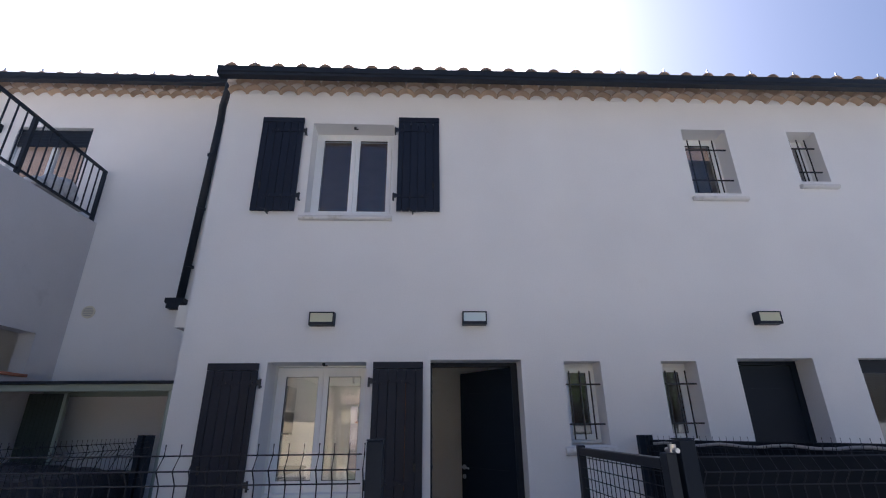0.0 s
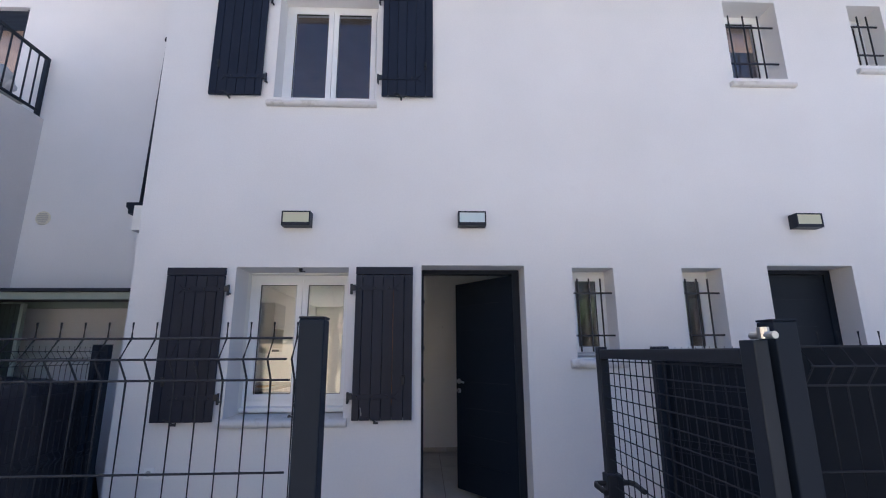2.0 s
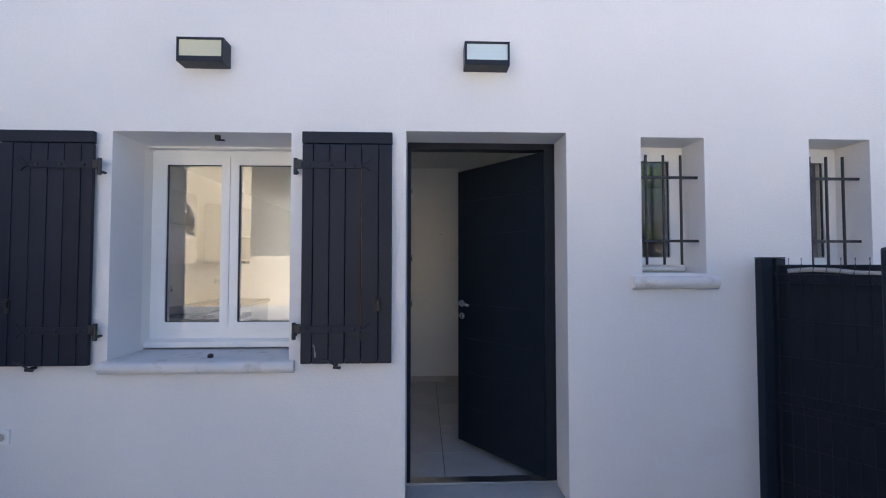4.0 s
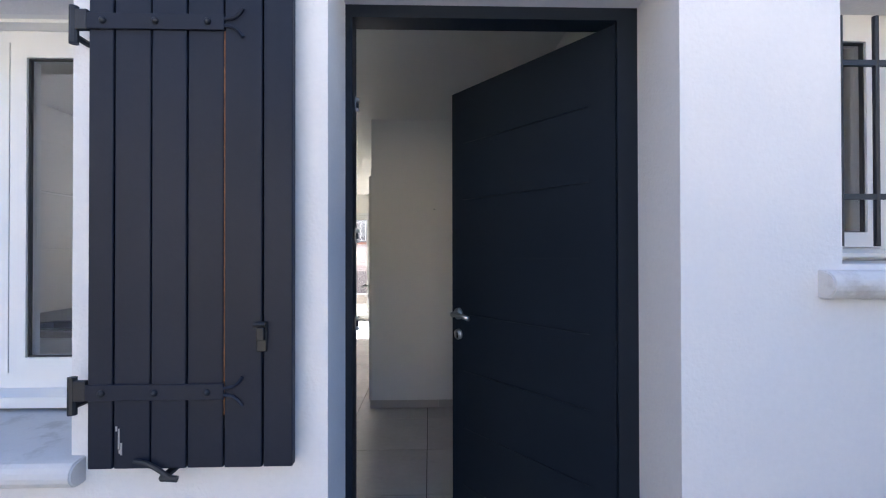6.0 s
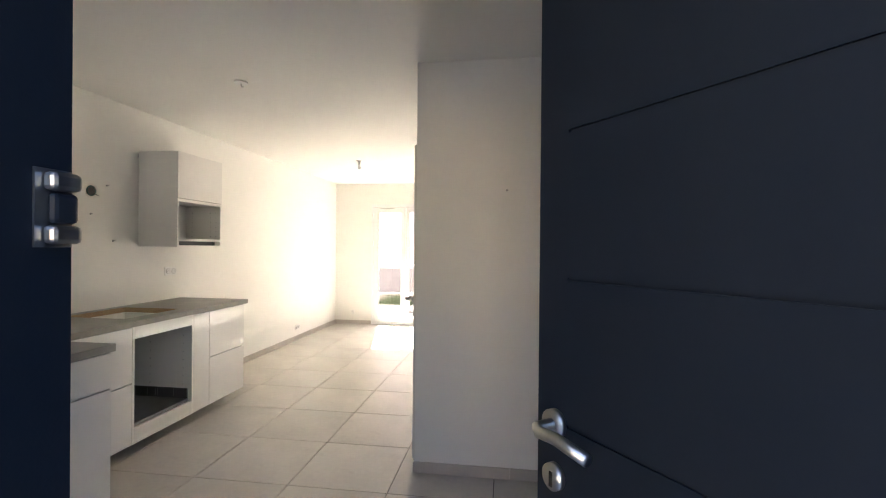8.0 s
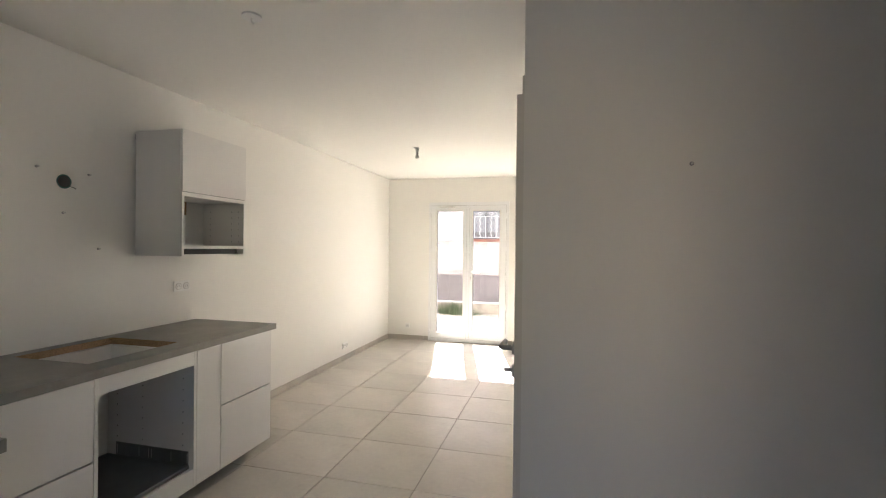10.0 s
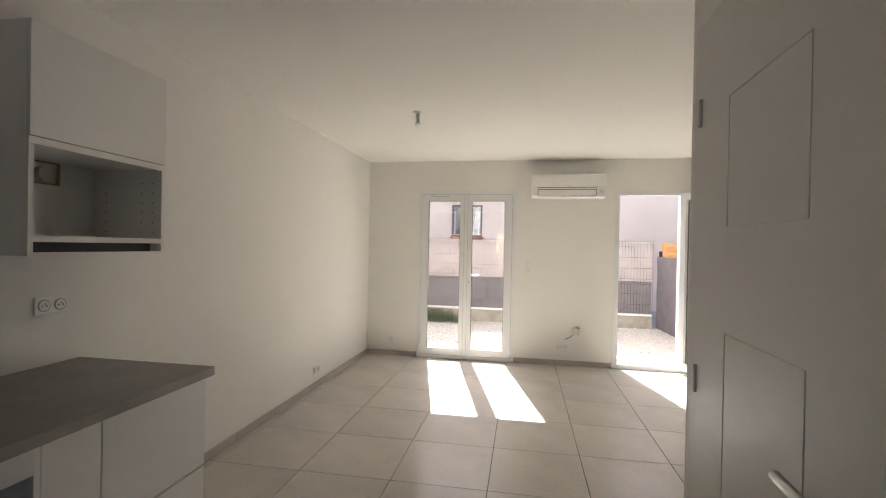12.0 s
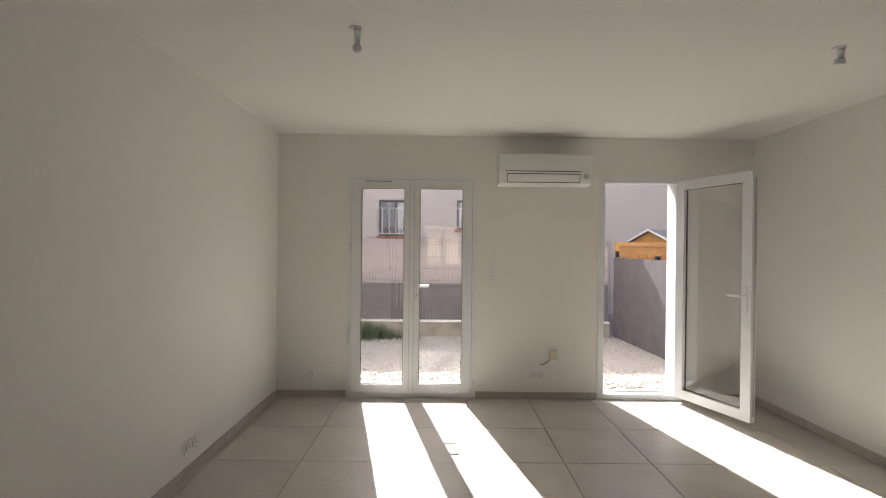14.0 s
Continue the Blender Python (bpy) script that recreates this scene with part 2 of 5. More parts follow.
def slab(axis, d0, d1, u0, u1, v0, v1, holes=()):
    """A wall between d0 and d1 along its thin axis, with openings (ua, ub, va, vb) right through it and reveals inside them."""
    us = sorted({u0, u1, *(min(max(c, u0), u1) for h in holes for c in h[:2])})
    vs = sorted({v0, v1, *(min(max(c, v0), v1) for h in holes for c in h[2:])})
    solid = {}
    for i in range(len(us) - 1):
        for j in range(len(vs) - 1):
            cu, cv = (us[i] + us[i + 1]) / 2, (vs[j] + vs[j + 1]) / 2
            solid[i, j] = not any(h[0] < cu < h[1] and h[2] < cv < h[3] for h in holes)
    bm, seen = bmesh.new(), {}
    def vert(i, j, d):
        if (i, j, d) not in seen:
            u, v = us[i], vs[j]
            seen[i, j, d] = bm.verts.new({"y": (u, d, v), "x": (d, u, v), "z": (u, v, d)}[axis])
        return seen[i, j, d]
    for (i, j), full in solid.items():
        if not full:
            continue
        for d in (d0, d1):
            bm.faces.new([vert(*c, d) for c in ((i, j), (i + 1, j), (i + 1, j + 1), (i, j + 1))])
        for (di, dj), (p, q) in {(-1, 0): ((i, j), (i, j + 1)), (1, 0): ((i + 1, j), (i + 1, j + 1)), (0, -1): ((i, j), (i + 1, j)), (0, 1): ((i, j + 1), (i + 1, j + 1))}.items():
            if not solid.get((i + di, j + dj), False):
                bm.faces.new((vert(*p, d0), vert(*q, d0), vert(*q, d1), vert(*p, d1)))
    bmesh.ops.recalc_face_normals(bm, faces=bm.faces)
    return bm


def mesh_of(name, bm, mat, smooth=False):
    me = bpy.data.meshes.new(name)
    bm.to_mesh(me)
    bm.free()
    me.materials.append(mat)
    if smooth:
        me.polygons.foreach_set("use_smooth", [True] * len(me.polygons))
    return me


def part(name, bm, mat, parent=None, label="", smooth=False):
    ob = new(name, mesh_of(name, bm, mat, smooth))
    if parent is not None:
        ob.parent = parent
    return tagged(ob, label)


def piece(name, me, parent, m):
    ob = new(name, me)
    ob.parent = parent
    ob.matrix_basis = m
    return ob


def thing(name, label, category, at=(0, 0, 0), group="", turn=0):
    ob = new(name)
    ob.empty_display_size = 0.1
    ob.matrix_basis = pose(*at, 0, 0, turn)
    return tagged(ob, label, category, group)


def structure(name, bm, mat, label="", category=""):
    ob = part(name, bm, mat)
    return tagged(ob, label, category, "", "structure")


# ---- the plan ----
LEFT, RIGHT, BACK, CEILZ = -2.81, 1.84, 8.16, 2.54
FRONT = 0.30
BLOCK_X, BLOCK_Y, BLOCK_END = -0.25, 2.88, 3.855
GROUND, YARD, FLOOR = -0.15, -0.02, -0.02
DOOR = (0.0, 0.94, -0.02, 2.145)
WIN = (-1.65, -0.655, 0.79, 2.125)
SW = [(1.385, 1.77, 1.32, 2.125), (2.415, 2.795, 1.32, 2.125)]
DOOR2 = (3.24, 4.07, -0.02, 2.15)
RWIN = (4.57, 6.2, -0.02, 2.15)
UWIN = (-1.452, -0.455, 3.81, 5.035)
USW = [(3.21, 3.79, 4.12, 5.04), (4.60, 4.98, 4.30, 5.03)]
BD1 = (-2.10, -0.90, -0.04, 2.13)
BD2 = (0.35, 1.13, -0.04, 2.13)
CORNER_X = -2.545
RECESS = 1.4
EAVE = 5.5

structure("wall_facade", slab("y", 0, FRONT, CORNER_X, 9.0, -0.4, EAVE + 0.25, [DOOR, WIN, *SW, DOOR2, RWIN, UWIN, *USW]), STUCCO, "white rendered house front with windows and doors", "wall")
structure("wall_facade_recess", slab("y", RECESS, RECESS + 0.18, -14.0, CORNER_X, -0.4, 6.75, [(-6.37, -5.25, 3.6, 5.9)]), STUCCO, "white rendered neighbouring house front, set back", "wall")
structure("wall_front_inner", slab("y", FRONT, FRONT + 0.03, CORNER_X + 0.1, 1.08, -0.03, CEILZ, [DOOR[:2] + (-0.1, DOOR[3]), WIN]), PAINT, "white painted inner front wall", "wall")
structure("wall_corner_return", slab("x", CORNER_X, CORNER_X + 0.1, FRONT, RECESS, -0.4, EAVE + 0.25), STUCCO, "white rendered side of the house corner", "wall")
structure("wall_corner_lining", slab("x", CORNER_X + 0.1, CORNER_X + 0.13, FRONT + 0.03, RECESS + 0.18, -0.03, CEILZ), PAINT, "white painted wall beside the kitchen window", "wall")
structure("wall_jog", slab("y", RECESS + 0.18, RECESS + 0.21, LEFT, CORNER_X + 0.13, -0.03, CEILZ), PAINT, "white painted return wall behind the sink", "wall")
structure("wall_left", slab("x", LEFT - 0.15, LEFT, RECESS + 0.18, BACK + 0.3, -0.3, 5.7), PAINT, "long white painted kitchen wall", "wall")
structure("wall_right", slab("x", RIGHT, RIGHT + 0.15, FRONT, BACK + 0.3, -0.3, 5.7), PAINT, "white painted living room wall", "wall")
structure("wall_back", slab("y", BACK, BACK + 0.05, LEFT, RIGHT, -0.03, CEILZ, [BD1, BD2]), PAINT, "white painted wall with two garden doors", "wall")
structure("wall_back_outer", slab("y", BACK + 0.05, BACK + 0.28, LEFT - 0.15, RIGHT + 0.15, -0.4, 5.7, [BD1, BD2]), STUCCO, "white rendered garden front", "wall")
structure("wall_block_front", slab("y", BLOCK_Y, BLOCK_Y + 0.08, BLOCK_X, RIGHT, -0.03, CEILZ), PAINT, "white painted partition facing the entrance", "wall")
IDOOR = (BLOCK_Y + 0.10, BLOCK_END - 0.105, -0.04, 2.06)
structure("wall_block_side", slab("x", BLOCK_X, BLOCK_X + 0.08, BLOCK_Y + 0.08, BLOCK_END, -0.03, CEILZ, [IDOOR]), PAINT, "white painted partition with a door", "wall")
structure("wall_block_back", slab("y", BLOCK_END - 0.08, BLOCK_END, BLOCK_X + 0.08, RIGHT, -0.03, CEILZ), PAINT, "white painted partition facing the living room", "wall")
# unseen wall, placed close to the door to dim the partition
structure("wall_hall_added", slab("x", 1.0, 1.08, FRONT + 0.03, BLOCK_Y, -0.03, CEILZ), PAINT, "added unseen white wall that narrows the hall", "wall")
structure("wall_front_lining", slab("y", FRONT + 0.03, 0.45, CORNER_X + 0.13, -0.2, FLOOR, CEILZ, [(WIN[0], WIN[1], WIN[2], WIN[3] - 0.011)]), PAINT, "white painted lining round the kitchen window", "wall")
structure("ceiling", box(LEFT, RIGHT, FRONT, BACK + 0.05, CEILZ, CEILZ + 0.25), CEIL, "smooth white painted ceiling", "ceiling")
structure("wall_rooms_behind", slab("y", 1.6, 1.7, RIGHT + 0.15, 9.0, -0.4, 5.6), ROOMGREY, "plain wall of the rooms behind the windows", "wall")
structure("wall_end", slab("x", 8.85, 9.0, 0.3, 1.6, -0.4, 5.6), ROOMGREY, "plain end wall", "wall")
structure("wall_behind_neighbour", slab("y", 3.6, 3.7, -14.0, LEFT - 0.15, -0.4, 5.6), ROOMGREY, "plain wall behind the neighbouring window", "wall")
structure("roof_slab", box(CORNER_X, 9.0, 0.0, BACK + 0.5, EAVE + 0.36, EAVE + 0.42), ROOFTILE, "roof deck", "roof")
structure("roof_slab_neighbour", box(-14.0, CORNER_X, RECESS, BACK + 0.5, 6.76, 6.82), ROOFTILE, "neighbouring roof deck", "roof")

# ground: one sheet to the horizon
bm = bmesh.new()
bmesh.ops.create_grid(bm, x_segments=40, y_segments=40, size=1500)
bmesh.ops.translate(bm, vec=(0, 0, GROUND), verts=bm.verts)
structure("ground", bm, EARTH, "pale dry ground", "ground")
structure("yard_gravel_bed", box(-4.5, 2.3, BACK + 0.28, 11.3, GROUND - 0.02, YARD), GRAVEL, "pale gravel garden floor", "ground")
structure("slab_threshold", box(0.004, 0.936, -0.03, FRONT + 0.03, GROUND, 0.006, 0.004), CONCRETE, "pale concrete doorstep", "threshold")
structure("screed", box(LEFT, RIGHT, FRONT + 0.03, BACK + 0.3, -0.1, FLOOR - 0.006), GROUT, "grey grouted floor bed", "floor")

# ---- windows, shutters and doors of the house front ----
def casement(name, x0, x1, z0, z1, y, sashes=2, label="white plastic casement window, closed", sash=0.053, depth=0.06, low=0.0):
    """A frame with its sashes and panes, its outer face at y."""
    w = tagged(new(name), label, "window", "", "structure")
    w.empty_display_size = 0.1
    f = 0.042
    part("window_frame", slab("y", y, y + depth, x0, x1, z0, z1, [(x0 + f, x1 - f, z0 + f + low, z1 - f)]), PVC, w)
    out, top, foot = (0.072, 0.1, 0.054) if low else (0.03, 0.038, 0.012)
    part("drip_rail", prism([(y - 0.001, z0 + top), (y - out, z0 + top - 0.012), (y - out, z0 + foot), (y - 0.001, z0 + foot)], "x", x0 + 0.004, x1 - 0.004), PVC, w)
    span = (x1 - x0 - 2 * f) / sashes
    for k in range(sashes):
        a, b = x0 + f + k * span + 0.002, x0 + f + (k + 1) * span - 0.002
        bm = slab("y", y - 0.012, y + depth - 0.014, a, b, z0 + f + low + 0.002, z1 - f - 0.002, [(a + sash, b - sash, z0 + f + sash + low, z1 - f - sash)])
        s = part("sash", bm, PVC, w)
        g = part("pane", box(a + sash - 0.01, b - sash + 0.01, y + 0.012, y + 0.018, z0 + f + sash + low - 0.01, z1 - f - sash + 0.01), GLASS, s)
        g.visible_shadow = False
        bead = slab("y", y - 0.004, y + 0.012, a + sash - 0.012, b - sash + 0.012, z0 + f + sash + low - 0.012, z1 - f - sash + 0.012, [(a + sash, b - sash, z0 + f + sash + low, z1 - f - sash)])
        part("glazing_bead", bead, MELAMINE, s)
        h0 = (a + sash, b - sash, z0 + f + sash + low, z1 - f - sash)
        part("seal", slab("y", y - 0.002, y + 0.0115, h0[0] - 0.001, h0[1] + 0.001, h0[2] - 0.001, h0[3] + 0.001, [(h0[0] + 0.004, h0[1] - 0.004, h0[2] + 0.004, h0[3] - 0.004)]), SEAL, s)
    return w


def sill(x0, x1, z, depth=0.26, out=0.055, label="pale cast stone window sill with a rounded nose", drop=0.075, rise=0.045):
    z -= 0.02
    r = drop / 2
    prof = [(depth, z + rise), (0.02, z + 0.004), (-out + r, z)]
    prof += [(-out + r - r * math.sin(a), z - r + r * math.cos(a)) for a in (0.4, 0.8, 1.2, 1.57, 1.95, 2.35, 2.75)]
    prof += [(-out + r, z - drop), (-0.001, z - drop), (-0.001, z - drop + 0.004), (depth, z - drop + 0.004)]
    bm = prism(prof, "x", x0, x1)
    ends = [e for e in bm.edges if abs(e.verts[0].co.x - e.verts[1].co.x) < 1e-5 and max(v.co.y for v in e.verts) < 0.005]
    bmesh.ops.bevel(bm, geom=ends, offset=0.014, segments=3, affect="EDGES", clamp_overlap=True)
    ob = part("window_sill", bm, SILL)
    return tagged(ob, label, "window sill")


def shutter(x0, z0, width, height, hinge_right, label, latch=True, scratched=False):
    """A ledged plank shutter folded back against the wall: six planks, a cap rail, strap hinges, pintles and a stay."""
    y = -0.052
    t = thing("window_shutter", label, "shutter", (x0, y, z0), "plank shutters")
    gap = 0.004
    cuts = [0, 0.125, 0.305, 0.48, 0.66, 0.85, 1.0]
    if hinge_right:
        cuts = [1 - c for c in reversed(cuts)]
    for k in range(6):
        bm = box(cuts[k] * width + gap / 2, cuts[k + 1] * width - gap / 2, 0.0012 * (k % 2), 0.028, 0, height - 0.07, 0.003)
        part("plank", bm, SHUTTER, t)
    part("cap_rail", box(0, width, -0.003, 0.03, height - 0.066, height, 0.003), SHUTTER, t)
    part("back_board", box(0.012, width - 0.012, 0.0285, 0.032, 0.02, height - 0.09), SHUTTER, t)
    for zz in (0.19, height - 0.19):
        a, b = (width * 0.335, width) if hinge_right else (0, width * 0.665)
        s = part("strap_hinge", box(a, b, -0.007, 0.0, zz - 0.02, zz + 0.02, 0.002), SHUTTER, t)
        tip = a if hinge_right else b
        d = -1 if hinge_right else 1
        for up in (-1, 1):
            add = tube([(tip, -0.004, zz + up * 0.008), (tip + d * 0.022, -0.004, zz + up * 0.011), (tip + d * 0.036, -0.004, zz + up * 0.022), (tip + d * 0.046, -0.004, zz + up * 0.036)], 0.0045, 6)
            part("strap_tip", add, SHUTTER, s)
        for q in (0.12, 0.5, 0.88):
            bm = bmesh.new()
            bmesh.ops.create_uvsphere(bm, u_segments=8, v_segments=5, radius=0.009, matrix=Matrix.Translation((a + (b - a) * q, -0.008, zz)))
            part("rivet", bm, IRON, s, smooth=True)
        e = width if hinge_right else 0
        d2 = 1 if hinge_right else -1
        bm = box(min(e, e + d2 * 0.04), max(e, e + d2 * 0.04), -0.006, 0.008, zz - 0.022, zz + 0.03, 0.003)
        add_rod(bm, (e + d2 * 0.036, 0.002, zz - 0.055), (e + d2 * 0.036, 0.002, zz + 0.038), 0.011, 10)
        add_rod(bm, (e + d2 * 0.036, 0.002, zz - 0.035), (e + d2 * 0.036, 0.052, zz - 0.035), 0.008, 8)
        part("pintle", bm, IRON, t)
    mid = width * 0.42
    bm = tube([(mid - 0.09, -0.010, 0.024), (mid - 0.06, -0.012, 0.02), (mid - 0.03, -0.013, 0.004), (mid - 0.005, -0.012, -0.016)], 0.006)
    add_rod(bm, (mid - 0.02, -0.014, -0.017), (mid - 0.02, 0.055, -0.017), 0.009, 10)
    add_rod(bm, (mid - 0.02, -0.012, -0.017), (mid + 0.015, -0.012, -0.02), 0.008, 8)
    part("stay", bm, IRON, t)
    if latch:
        e = width * (0.15 if hinge_right else 0.85)
        z = height * 0.222
        bm = box(e - 0.013, e + 0.013, -0.008, 0, z, z + 0.075, 0.003)
        add_box(bm, e - 0.009, e + 0.011, -0.022, -0.009, z + 0.03, z + 0.062, 0.003)
        add_rod(bm, (e - 0.018, -0.012, z + 0.068), (e + 0.012, -0.012, z + 0.068), 0.006)
        part("espagnolette_catch", bm, DARK, t)
    if scratched:
        part("rust_line", box(width * 0.66 - 0.0015, width * 0.66 + 0.0015, 0.004, 0.012, height * 0.1, height * 0.84), RAWWOOD, t, "bare rusty wood in a plank joint")
        for dx, z, h in ((0.0, 0.075, 0.05), (0.006, 0.05, 0.03), (-0.006, 0.1, 0.012), (0.002, 0.044, 0.01)):
            part("paint_scratch", box(width * 0.155 + dx - 0.0018, width * 0.155 + dx + 0.0018, -0.0008, 0.002, z - h / 2, z + h / 2), CONCRETE, t, "pale scratch")
    return t


casement("window_1", WIN[0], WIN[1], WIN[2] + 0.008, WIN[3] - 0.012, 0.39, 2, "white plastic two-leaf kitchen window, closed", low=0.109)
casement("window_2", UWIN[0], UWIN[1], UWIN[2] + 0.03, UWIN[3], 0.235, 2, "white plastic two-leaf bedroom window, closed")
for k, q in enumerate(SW + USW):
    casement("window_%d" % (k + 3), q[0], q[1], q[2] + 0.005, q[3], 0.235, 1, "small white plastic window behind iron bars", 0.05)
sill(WIN[0] - 0.028, WIN[1] + 0.036, WIN[2] + 0.062, 0.39, drop=0.066, rise=0.006)
sill(UWIN[0] - 0.055, UWIN[1] + 0.012, UWIN[2] - 0.026, 0.235, drop=0.055)
for q in SW:
    sill(q[0] - 0.068, q[1] + 0.055, q[2] + 0.004, 0.235, rise=0.024)
for q in USW:
    sill(q[0] - 0.05, q[1] + 0.05, q[2] - 0.034, 0.235, drop=0.055)
shutter(WIN[0] - 0.57, 0.82, 0.50, 1.29, True, "dark plank shutter folded back beside the kitchen window")
shutter(WIN[1] + 0.075, 0.82, 0.505, 1.30, False, "dark plank shutter, scratched, folded back between kitchen window and front door", True, True)
shutter(-2.06, 3.81, 0.50, 1.27, True, "dark plank shutter folded back beside the upper window")
shutter(-0.40, 3.82, 0.505, 1.29, False, "dark plank shutter folded back under the eaves")

# stops for the shutters on lintel and sill
def shutter_stop(x, z, up):
    t = thing("shutter_stop", "small black iron shutter stop on the window reveal", "hardware", (x, 0.07, z), "shutter stops")
    part("knob", rod((0, 0, 0), (0, 0, -0.024 * up), 0.016, 10), IRON, t)
    part("lever", box(-0.01, 0.04 if up > 0 else 0.012, -0.008, 0.008, -0.028 * up - 0.004, -0.028 * up + 0.004, 0.002), IRON, t)
shutter_stop(-1.10, WIN[3], 1)
shutter_stop(-1.12, WIN[2] + 0.036, -1)
shutter_stop(-0.95, UWIN[3], 1)


def window_bars(q, label):
    t = thing("window_bars", label, "window grille", (0, 0, 0), "window grilles")
    y = 0.075
    w, h = q[1] - q[0], q[3] - q[2]
    for k in (0.17, 0.45, 0.73):
        part("upright_bar", rod((q[0] + w * k, y, q[2] + 0.05), (q[0] + w * k, y, q[2] + 0.08 + h * 0.79), 0.008, 8), IRON, t)
    for k in (0.24, 0.72):
        part("cross_bar", box(q[0], q[1], y - 0.006, y + 0.006, q[2] + h * k - 0.008, q[2] + h * k + 0.008), IRON, t)
for q in SW + USW:
    window_bars(q, "black iron window grille set in the reveal")


def wall_lamp(x, z, cream):
    t = thing("wall_lamp", "anthracite box wall lamp with a %s glass front" % ("yellowed" if cream else "clean pale"), "wall lamp", (x, 0, z), "wall lamps")
    w, h, d = 0.255, 0.135, 0.10
    part("housing", slab("y", -d, 0, -w / 2, w / 2, -h / 2, h / 2, [(-w / 2 + 0.012, w / 2 - 0.012, -h / 2 + 0.03, h / 2 - 0.012)]), ALU, t)
    part("diffuser", box(-w / 2 + 0.012, w / 2 - 0.012, -d + 0.006, -0.004, -h / 2 + 0.03, h / 2 - 0.012), DIFFUSER if cream else DIFFUSER_W, t, "frosted glass front")
wall_lamp(-1.13, 2.557, True)
wall_lamp(0.462, 2.565, False)
wall_lamp(3.655, 2.57, True)


def lever(parent, x, y, z, side, face):
    """A lever handle on a rose with a cylinder rose below; face is the way it sticks out in y, side the way the lever points in x."""
    h = part("door_handle", rod((x, y, z), (x, y + face * 0.012, z), 0.026, 20), STEEL, parent, "brushed steel lever handle", True)
    bm = tube([(x, y, z), (x, y + face * 0.045, z), (x + side * 0.018, y + face * 0.055, z), (x + side * 0.06, y + face * 0.056, z + 0.004), (x + side * 0.125, y + face * 0.052, z - 0.006)], 0.0105, 12)
    part("lever", bm, STEEL, h, "", True)
    c = part("lock_rose", rod((x, y, z - 0.095), (x, y + face * 0.012, z - 0.095), 0.024, 20), STEEL, parent, "brushed steel lock rose", True)
    part("cylinder", box(x - 0.004, x + 0.004, y + face * 0.0125 - 0.001, y + face * 0.0125 + 0.001, z - 0.112, z - 0.085), DARK, c)


def front_door(name, q, turn, label, y=0.25):
    """A grooved metal door in its frame, hinged on the right."""
    x0, x1, z0, z1 = q
    d = tagged(new(name), label, "door", "", "structure")
    d.empty_display_size = 0.1
    part("door_frame", slab("y", y, y + 0.081, x0, x1, 0.0, z1, [(x0 + 0.022, x1 - 0.066, -0.01, z1 - 0.04)]), DOORPAINT, d)
    part("door_sill", box(x0, x1, y - 0.01, y + 0.08, 0.0066, 0.022, 0.003), STEEL, d, "aluminium threshold strip")
    w, h = x1 - x0 - 0.094, z1 - 0.075
    leaf = tagged(new("leaf"), "dark grey leaf with seven grooves")
    leaf.parent = d
    leaf.empty_display_size = 0.1
    leaf.matrix_basis = pose(x1 - 0.069, y + 0.012, 0.028, 0, 0, -turn)
    part("panel", box(-w, 0, 0.004, 0.052, 0, h, 0.002), DOORPAINT, leaf)
    cuts = [(-w + 0.075, -0.10, h * k / 8.0 + 0.012 - 0.0028, h * k / 8.0 + 0.012 + 0.0028) for k in range(1, 8)]
    part("grooved_face", slab("y", 0.0, 0.004, -w, 0, 0, h, cuts), DOORPAINT, leaf)
    lever(leaf, -w + 0.05, 0.0, 1.045, 1, -1)
    part("weather_seal", box(-0.016, -0.004, 0.0525, 0.0585, 0.01, h - 0.01), DARK, leaf)
    return d


front_door("door_1", DOOR, 54, "dark grey grooved front door, standing ajar into the hall")
front_door("door_2", DOOR2, 0, "dark grey grooved front door of the next house, closed")
keep = thing("strike_plates", "brushed steel strike plates on the front door frame", "hardware")
for a, b in ((1.385, 1.435), (1.095, 1.145), (1.82, 1.87)):
    k = part("plate", box(DOOR[0] + 0.0222, DOOR[0] + 0.0238, 0.305, 0.3295, a, b), GALV, keep)
    part("catch", box(DOOR[0] + 0.0238, DOOR[0] + 0.030, 0.312, 0.3295, a + 0.015, b - 0.015, 0.003), ALU, k)
    for z in (a + 0.002, b - 0.014):
        part("lip", box(DOOR[0] + 0.0238, DOOR[0] + 0.033, 0.309, 0.3295, z, z + 0.012, 0.003), STEEL, k)

rw = tagged(new("window_7"), "anthracite sliding window of the next house, closed", "window", "", "structure")
part("window_frame", slab("y", 0.14, 0.2, *RWIN[:2], 0.0, RWIN[3], [(RWIN[0] + 0.06, 5.36, 0.06, RWIN[3] - 0.14), (5.42, RWIN[1] - 0.06, 0.06, RWIN[3] - 0.14)]), ALU, rw)
for a, b in ((RWIN[0] + 0.05, 5.37), (5.41, RWIN[1] - 0.05)):
    g = part("pane", box(a, b, 0.165, 0.172, 0.05, RWIN[3] - 0.13), GLASS, rw)
    g.visible_shadow = False


def outdoor_socket(x, z):
    t = thing("outdoor_socket", "white round-faced outdoor socket on the rendered wall", "socket", (x, -0.012, z))
    part("plate", box(-0.04, 0.04, 0, 0.012, -0.04, 0.04, 0.004), PLASTIC, t)
    part("rim", rod((0, -0.006, 0), (0, 0.001, 0), 0.026, 16), MELAMINE, t)
    part("well", rod((0, -0.0065, 0), (0, -0.0055, 0), 0.021, 16), CONCRETE, t)
outdoor_socket(-2.19, 0.43)

# ---- eaves ----
ARC_R, ARC_A = 0.1125, radians(20)


